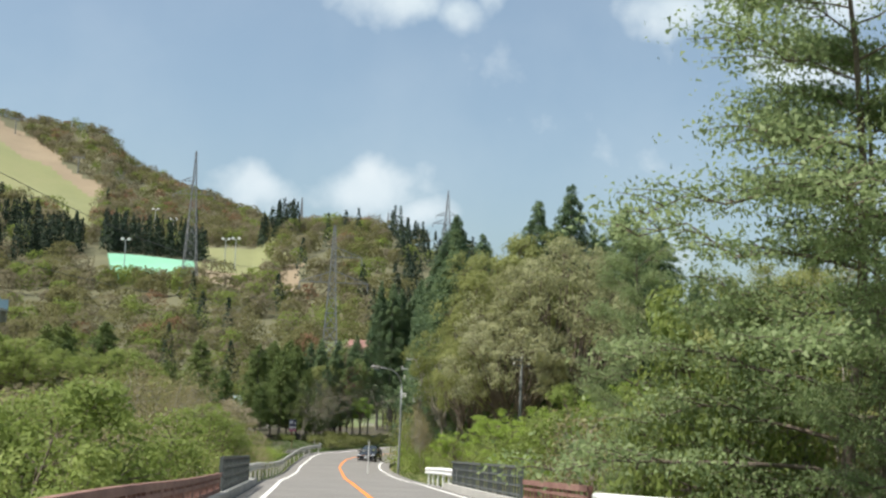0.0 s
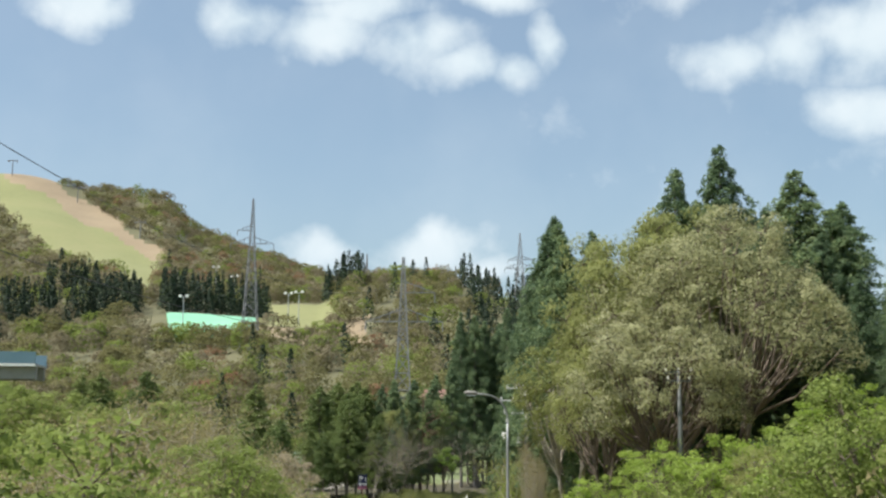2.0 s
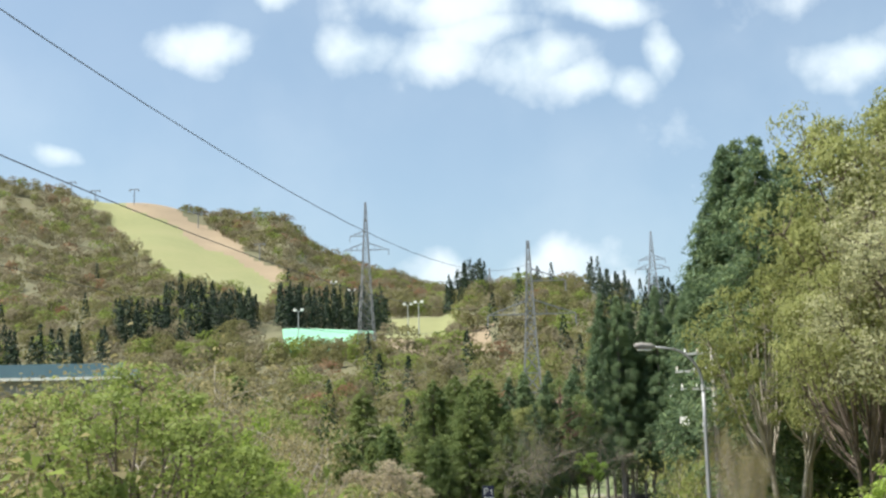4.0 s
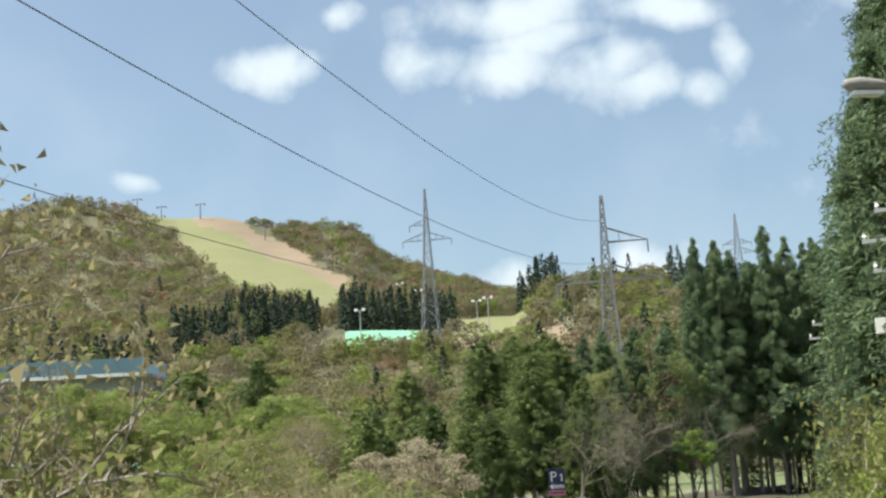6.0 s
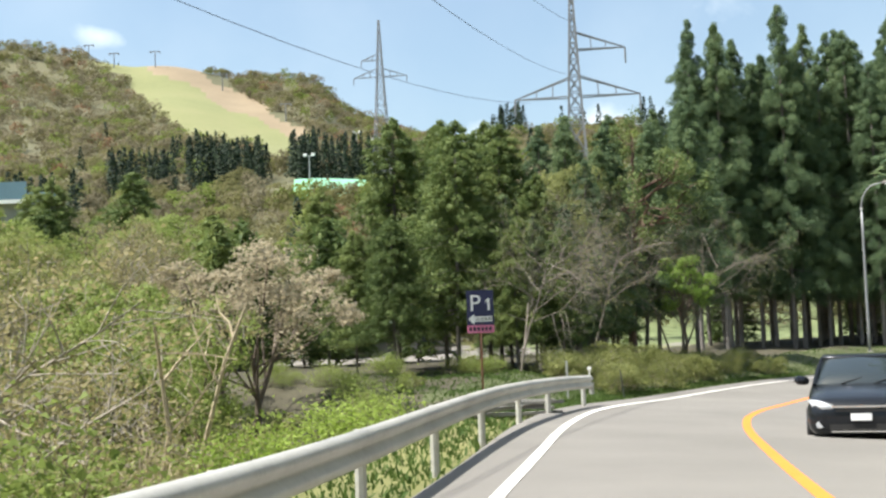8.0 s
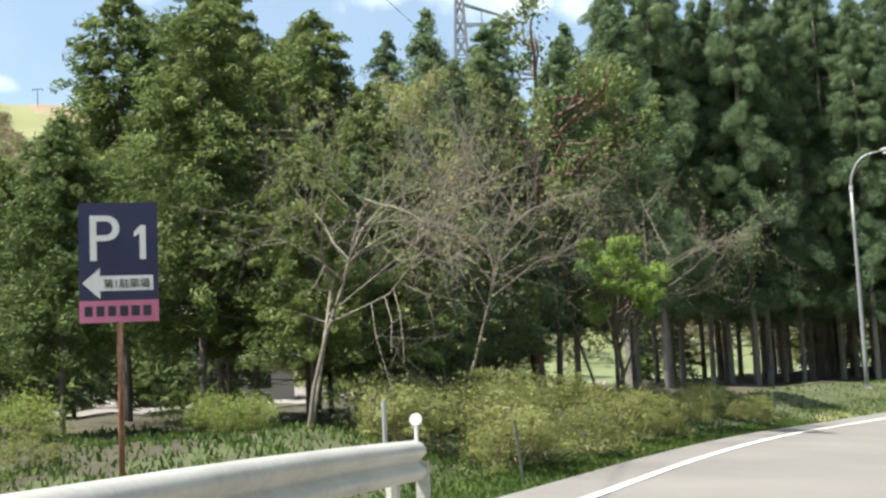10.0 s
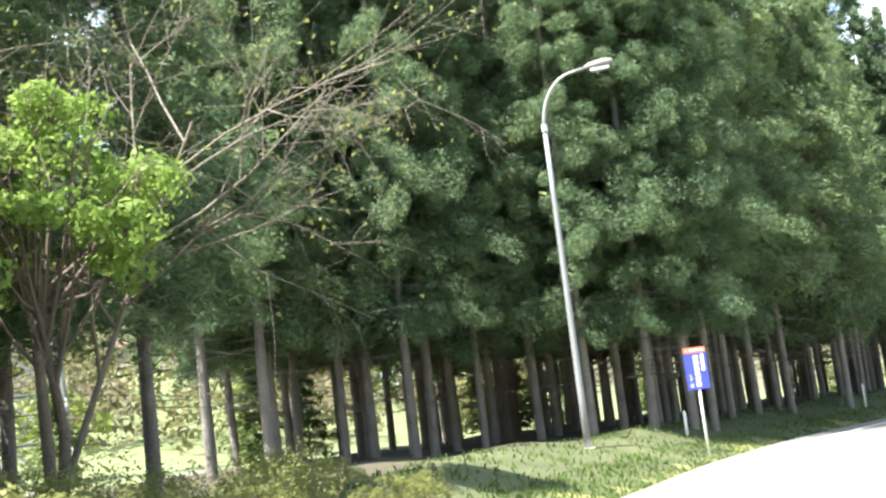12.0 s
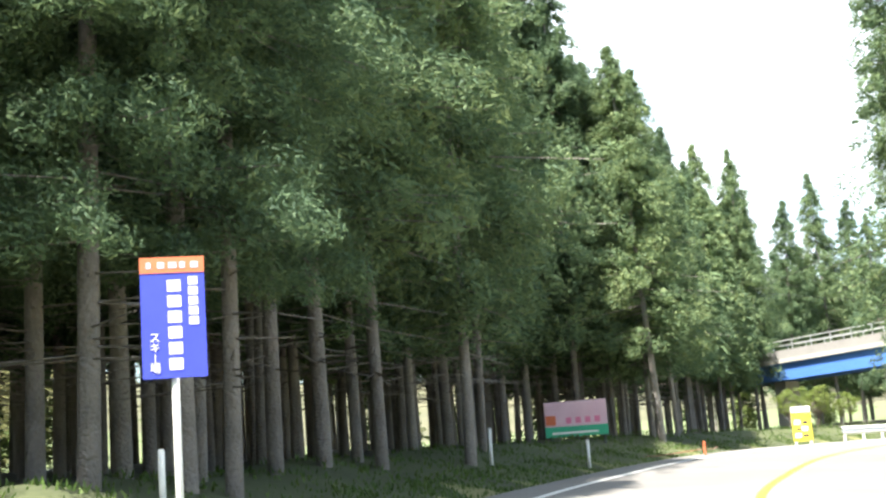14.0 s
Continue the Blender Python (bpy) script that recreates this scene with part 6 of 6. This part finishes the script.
def draped(name, a0, a1, r0, r1, mat, lift, label, cat, na=26, nr=14):
    v = []
    for i in range(nr + 1):
        for j in range(na + 1):
            x, y = polar_xy(a0 + (a1 - a0) * j / na, r0 + (r1 - r0) * i / nr)
            v.append((x, y))
    v = np.array(v)
    z = height(v[:, 0], v[:, 1]) + lift
    top = np.column_stack([v, z])
    b = Build().add(top, [(i * (na + 1) + j, i * (na + 1) + j + 1, (i + 1) * (na + 1) + j + 1, (i + 1) * (na + 1) + j) for i in range(nr) for j in range(na)])
    rim = [j for j in range(na + 1)] + [i * (na + 1) + na for i in range(1, nr + 1)] + [nr * (na + 1) + j for j in range(na - 1, -1, -1)] + [i * (na + 1) for i in range(nr - 1, 0, -1)]
    m = len(rim)
    low = top[rim] - (0, 0, lift + 0.5)
    b.add(np.vstack([top[rim], low]), [(k, m + k, m + (k + 1) % m, (k + 1) % m) for k in range(m)])
    return tagged(part(name, b, mat), label, cat)


draped("slope_mat", -22.5, -17.9, 314, 362, M_MINT, 1.2, "mint green matting covering a ski practice slope", "slope mat")
draped("slope_mat", -38.5, -32.0, 140, 146, M_MINT, 0.5, "pale green matting strip on the valley floor", "slope mat", 14, 3)


def flood_light(x, y, tall, heads=2):
    g = ground_z(x, y)
    f = thing("floodlight_pole", pose(x, y, g - 0.2), "slim grey floodlight pole on the ski slope", "floodlight", "ski slope floodlights")
    part("pole", Build().tube([(0, 0, 0), (0, 0, tall)], [0.2, 0.12], 8), M_STEEL, f)
    part("bar", Build().box((-1.4, -0.08, tall - 0.15), (1.4, 0.08, tall)), M_STEEL, f)
    for s in (-1.1, 1.1)[:heads]:
        part("lamp_head", Build().box((s - 0.4, -0.3, tall - 0.1), (s + 0.4, 0.3, tall + 0.6)), M_WHITE, f)


for x, y, tall in ((-165.7, 494.3, 14), (-136.6, 380, 10), (-107.9, 408.6, 11), (-114.6, 420, 10), (-150, 470, 12)):
    flood_light(x, y, tall)


def lift_tower(x, y, tall):
    g = ground_z(x, y)
    t = thing("ski_lift_tower", pose(x, y, g - 0.3, 0, 0, 10), "T-shaped chairlift tower on the hilltop", "lift tower", "chairlift towers")
    part("mast", Build().tube([(0, 0, 0), (0, 0, tall)], [0.45, 0.3], 8), M_PYLON, t)
    part("crossbar", Build().box((-3.4, -0.3, tall - 0.5), (3.4, 0.3, tall)), M_PYLON, t)
    for s in (-3.2, 3.2):
        part("sheave_train", Build().box((s - 0.3, -1.6, tall - 1.1), (s + 0.3, 1.6, tall - 0.6)), M_PYLON, t)


for az, r, tall in ((-30.9, 880, 11), (-29.1, 890, 12), (-26.1, 850, 12), (-23.2, 740, 11), (-32, 900, 10)):
    lift_tower(*polar_xy(az, r), tall)


def highway_bridge():
    p, q = np.array((-94, 203.7, 10.5)), np.array((-185, 178, 10.7))
    d = (q - p) / np.linalg.norm(q - p)
    n = np.array([-d[1], d[0], 0])
    b = thing("highway_bridge", pose(*p), "long highway bridge with a blue grey parapet on concrete piers", "bridge")

    def slab(name, a, c, z0, z1, mat, label=""):
        v = [(0, 0, 0)] * 0
        for e in (p * 0, q - p):
            v += [e + n * a + (0, 0, z0), e + n * c + (0, 0, z0), e + n * c + (0, 0, z1), e + n * a + (0, 0, z1)]
        part(name, Build().add(v, [(0, 1, 5, 4), (1, 2, 6, 5), (2, 3, 7, 6), (3, 0, 4, 7), (0, 3, 2, 1), (4, 5, 6, 7)]), mat, b, label)
    slab("deck", -4.5, 4.5, -0.35, 0.0, M_CONCRETE)
    for side in (-4.6, 4.4):
        slab("parapet", side, side + 0.2, 0.0, 1.8, M_BLUEGREY, "blue grey parapet panel")
        slab("white_edge", side - 0.03, side + 0.23, -0.42, -0.02, M_WHITE, "pale deck edge")
    for o in (-3.0, 3.0):
        slab("girder", o - 0.5, o + 0.5, -2.3, -0.35, M_POLE)
    for f in (0.1, 0.34, 0.56, 0.78, 0.97):
        c = (q - p) * f
        g = ground_z(*(p + c)[:2]) - p[2] - 0.5
        part("pier", Build().box((c[0] - 0.7, c[1] - 2.6, g), (c[0] + 0.7, c[1] + 2.6, c[2] - 2.3)), M_CONCRETE, b)


highway_bridge()


def foot_bridge():
    p, q = np.array((35.6, 219.5, -2.17)), np.array((40.2, 186.0, -1.3))
    d = (q - p) / np.linalg.norm(q - p)
    n = np.array([-d[1], d[0], 0])
    b = thing("footbridge", pose(*p), "bright blue girder footbridge crossing over the road", "bridge")

    def slab(name, a, c, z0, z1, mat, label="", f0=0.0, f1=1.0):
        v = []
        for e in ((q - p) * f0, (q - p) * f1):
            v += [e + n * a + (0, 0, z0), e + n * c + (0, 0, z0), e + n * c + (0, 0, z1), e + n * a + (0, 0, z1)]
        part(name, Build().add(v, [(0, 1, 5, 4), (1, 2, 6, 5), (2, 3, 7, 6), (3, 0, 4, 7), (0, 3, 2, 1), (4, 5, 6, 7)]), mat, b, label)
    for o in (-1.3, 1.1):
        slab("girder", o, o + 0.2, -1.35, -0.35, M_BLUEGIRDER, "bright blue girder")
    slab("deck", -1.5, 1.5, -0.35, -0.1, M_CONCRETE)
    for o in (-1.45, 1.4):
        slab("kerb_panel", o, o + 0.05, -0.1, 0.4, M_POLE)
        slab("handrail", o, o + 0.06, 0.92, 0.98, M_STEEL)
        slab("midrail", o, o + 0.04, 0.66, 0.7, M_STEEL)
        for f in np.linspace(0.01, 0.99, 24):
            c = (q - p) * f + n * (o + 0.03)
            part("post", Build().tube([c + (0, 0, 0.3), c + (0, 0, 0.95)], 0.03, 4), M_STEEL, b)
    for f in (0.12, 0.93):
        c = (q - p) * f
        g = ground_z(*(p + c)[:2]) - p[2] - 0.5
        part("pier", Build().box((c[0] - 0.5, c[1] - 0.5, g), (c[0] + 0.5, c[1] + 0.5, c[2] - 1.35)), M_CONCRETE, b)


foot_bridge()


def small_house(x, y, turn, long, wide, wall, roof, label, wm, rm):
    g = ground_z(x, y)
    h = thing("house", pose(x, y, g - 0.3, 0, 0, turn), label, "house")
    part("wall", Build().box((-long / 2, -wide / 2, 0), (long / 2, wide / 2, wall)), wm, h)
    L2, W2 = long / 2 + 0.5, wide / 2 + 0.5
    v = [(-L2, -W2, wall), (L2, -W2, wall), (L2, 0, wall + roof), (-L2, 0, wall + roof), (-L2, W2, wall), (L2, W2, wall)]
    v += [(a, b, c - 0.18) for a, b, c in v]
    part("roof", Build().add(v, [(0, 1, 2, 3), (3, 2, 5, 4), (7, 6, 9, 8), (8, 9, 10, 11), (0, 6, 7, 1), (4, 5, 11, 10), (0, 3, 9, 6), (3, 4, 10, 9), (1, 7, 8, 2), (2, 8, 11, 5)]), rm, h)
    for i in range(3):
        w = part("window", Build().box((-long * 0.35 + i * long * 0.28, -wide / 2 - 0.03, wall * 0.4), (-long * 0.35 + i * long * 0.28 + 1.2, -wide / 2 - 0.005, wall * 0.75)), M_GLASSDARK, h)


M_ROOF = material("grey_green_metal_roof", [(0.20, 0.26, 0.24), (0.30, 0.36, 0.33)], 0.5, 8, 0.5, metal=0.2, bump=0.05)
M_WALL = material("beige_house_wall", [(0.22, 0.20, 0.165), (0.30, 0.275, 0.235)], 0.6, 10, 0.9, bump=0.1)
small_house(-46, 177, 18, 8, 5, 2.6, 1.6, "small house with a grey green metal roof among trees", M_WALL, M_ROOF)
small_house(-38, 262, -8, 9, 6, 2.8, 1.8, "beige house beyond the cedar trunks", M_WALL, M_RUST)
small_house(-12, 268, 5, 10, 6, 2.8, 1.8, "beige house with a green roof beyond the cedar trunks", M_WALL, M_ROOF)


# ---------------------------------------------------------------- the oncoming car
def loft(sections):
    """sections: lists of (x, y, z) of one length, joined along the body."""
    b = Build()
    n, m = len(sections), len(sections[0])
    b.add(np.array(sections), [(i * m + j, i * m + (j + 1) % m, (i + 1) * m + (j + 1) % m, (i + 1) * m + j) for i in range(n - 1) for j in range(m)] + [tuple(range(m - 1, -1, -1)), tuple((n - 1) * m + j for j in range(m))])
    return b


def car(x, y, z, turn):
    c = thing("car", pose(x, y, z, 0, 0, turn), "dark blue black saloon car driving on the asphalt road", "car")

    def ring(yy, w, low, belt, top):
        # half section, mirrored
        half = [(0.0, low), (w * 0.86, low), (w * 0.97, low + 0.10), (w, (low + belt) * 0.5), (w * 0.97, belt), (w * 0.90, top - 0.02), (w * 0.6, top + 0.015), (0.0, top + 0.025)]
        pts = half + [(-a, b) for a, b in half[-2:0:-1]]
        return [(a, yy, b) for a, b in pts]
    body = [ring(-2.28, 0.62, 0.30, 0.55, 0.60), ring(-2.22, 0.78, 0.20, 0.62, 0.70), ring(-2.0, 0.86, 0.18, 0.68, 0.78), ring(-1.5, 0.87, 0.18, 0.74, 0.87), ring(-0.85, 0.875, 0.18, 0.80, 0.95), ring(0.2, 0.88, 0.18, 0.84, 0.96),
            ring(1.2, 0.88, 0.18, 0.86, 0.98), ring(1.9, 0.86, 0.20, 0.88, 1.0), ring(2.2, 0.80, 0.24, 0.86, 0.97), ring(2.26, 0.7, 0.34, 0.7, 0.8)]
    bd = part("body", loft(body), M_CARPAINT, c, smooth=True)

    def cab(yy, w0, z0, w1, z1):
        half = [(0.0, z0), (w0, z0), (w0 * 0.55 + w1 * 0.45, (z0 + z1) / 2 + 0.02), (w1, z1 - 0.05), (w1 * 0.8, z1), (0, z1 + 0.02)]
        return [(a, yy, b) for a, b in half + [(-a, b) for a, b in half[-2:0:-1]]]
    gl = [cab(-0.88, 0.72, 0.93, 0.70, 0.96), cab(-0.45, 0.77, 0.95, 0.68, 1.18), cab(-0.05, 0.79, 0.95, 0.62, 1.38), cab(0.1, 0.79, 0.95, 0.61, 1.415), cab(1.0, 0.79, 0.95, 0.60, 1.40), cab(1.5, 0.77, 0.96, 0.60, 1.24), cab(1.95, 0.72, 0.97, 0.65, 1.02)]
    part("glasshouse", loft(gl), M_GLASSDARK, c, "tinted glass", smooth=True)
    rf = [[(0.63 * s, yy, zz) for s in (-1, -0.5, 0, 0.5, 1)] + [(0.6 * s, yy, zz + 0.035) for s in (1, 0.5, 0, -0.5, -1)] for yy, zz in ((-0.02, 1.385), (0.12, 1.41), (0.6, 1.418), (1.05, 1.395), (1.3, 1.33))]
    part("roof", loft(rf), M_CARPAINT, c, smooth=True)
    for s in (-1, 1):
        part("pillar", Build().tube([(s * 0.76, -0.86, 0.95), (s * 0.7, -0.4, 1.2), (s * 0.62, 0.02, 1.40)], 0.035, 6), M_CARPAINT, c)
        m = part("mirror", Build().tube([(s * 0.86, -0.5, 1.0), (s * 0.95, -0.52, 1.02), (s * 1.05, -0.53, 1.03), (s * 1.1, -0.52, 1.03)], [0.05, 0.085, 0.085, 0.04], 8), M_CARPAINT, c)
        part("mirror_face", Build().box((s * 0.98 - 0.07, -0.44, 0.97), (s * 0.98 + 0.07, -0.435, 1.09)), M_CHROME, m)
        hl = Build().tube([(s * 0.42, -2.235, 0.635), (s * 0.58, -2.21, 0.655), (s * 0.72, -2.12, 0.69), (s * 0.82, -1.93, 0.735)], [0.045, 0.075, 0.075, 0.035], 8)
        part("headlight", hl, M_HEADLIGHT, c, "clear headlight", smooth=True)
        part("fog_lamp", Build().tube([(s * 0.66, -2.235, 0.36), (s * 0.66, -2.262, 0.36)], 0.06, 10), M_HEADLIGHT, c)
        for yy in (-1.38, 1.32):
            w = part("wheel", Build().tube([(s * 0.67, yy, 0.31), (s * 0.70, yy, 0.31), (s * 0.86, yy, 0.31), (s * 0.89, yy, 0.31)], [0.28, 0.31, 0.31, 0.28], 24), M_RUBBER, c, smooth=True)
            part("rim", Build().tube([(s * 0.885, yy, 0.31), (s * 0.90, yy, 0.31)], [0.2, 0.19], 16), M_ALLOY, w)
    part("grille", Build().box((-0.40, -2.30, 0.575), (0.40, -2.255, 0.635)), M_RUBBER, c)
    part("grille_bar", Build().box((-0.46, -2.31, 0.64), (0.46, -2.262, 0.675)), M_CHROME, c, "chrome bar")
    part("lower_intake", Build().box((-0.5, -2.29, 0.27), (0.5, -2.24, 0.37)), M_RUBBER, c)
    part("lower_trim", Build().box((-0.48, -2.30, 0.235), (0.48, -2.25, 0.262)), M_CHROME, c)
    part("number_plate", Build().box((-0.165, -2.325, 0.43), (0.165, -2.29, 0.545)), M_SIGNWHITE, c, "blank white number plate")
    for s in (-0.3, 0.25):
        part("wiper", Build().tube([(s, -0.92, 0.97), (s + 0.35, -0.72, 1.06)], 0.012, 4), M_RUBBER, c)
    return c


car(-16.5, 116.4, float(np.interp(116.4, AXIS[:, 1], AXIS[:, 2])) - 0.065 * 0.7 * 1.9, -2)
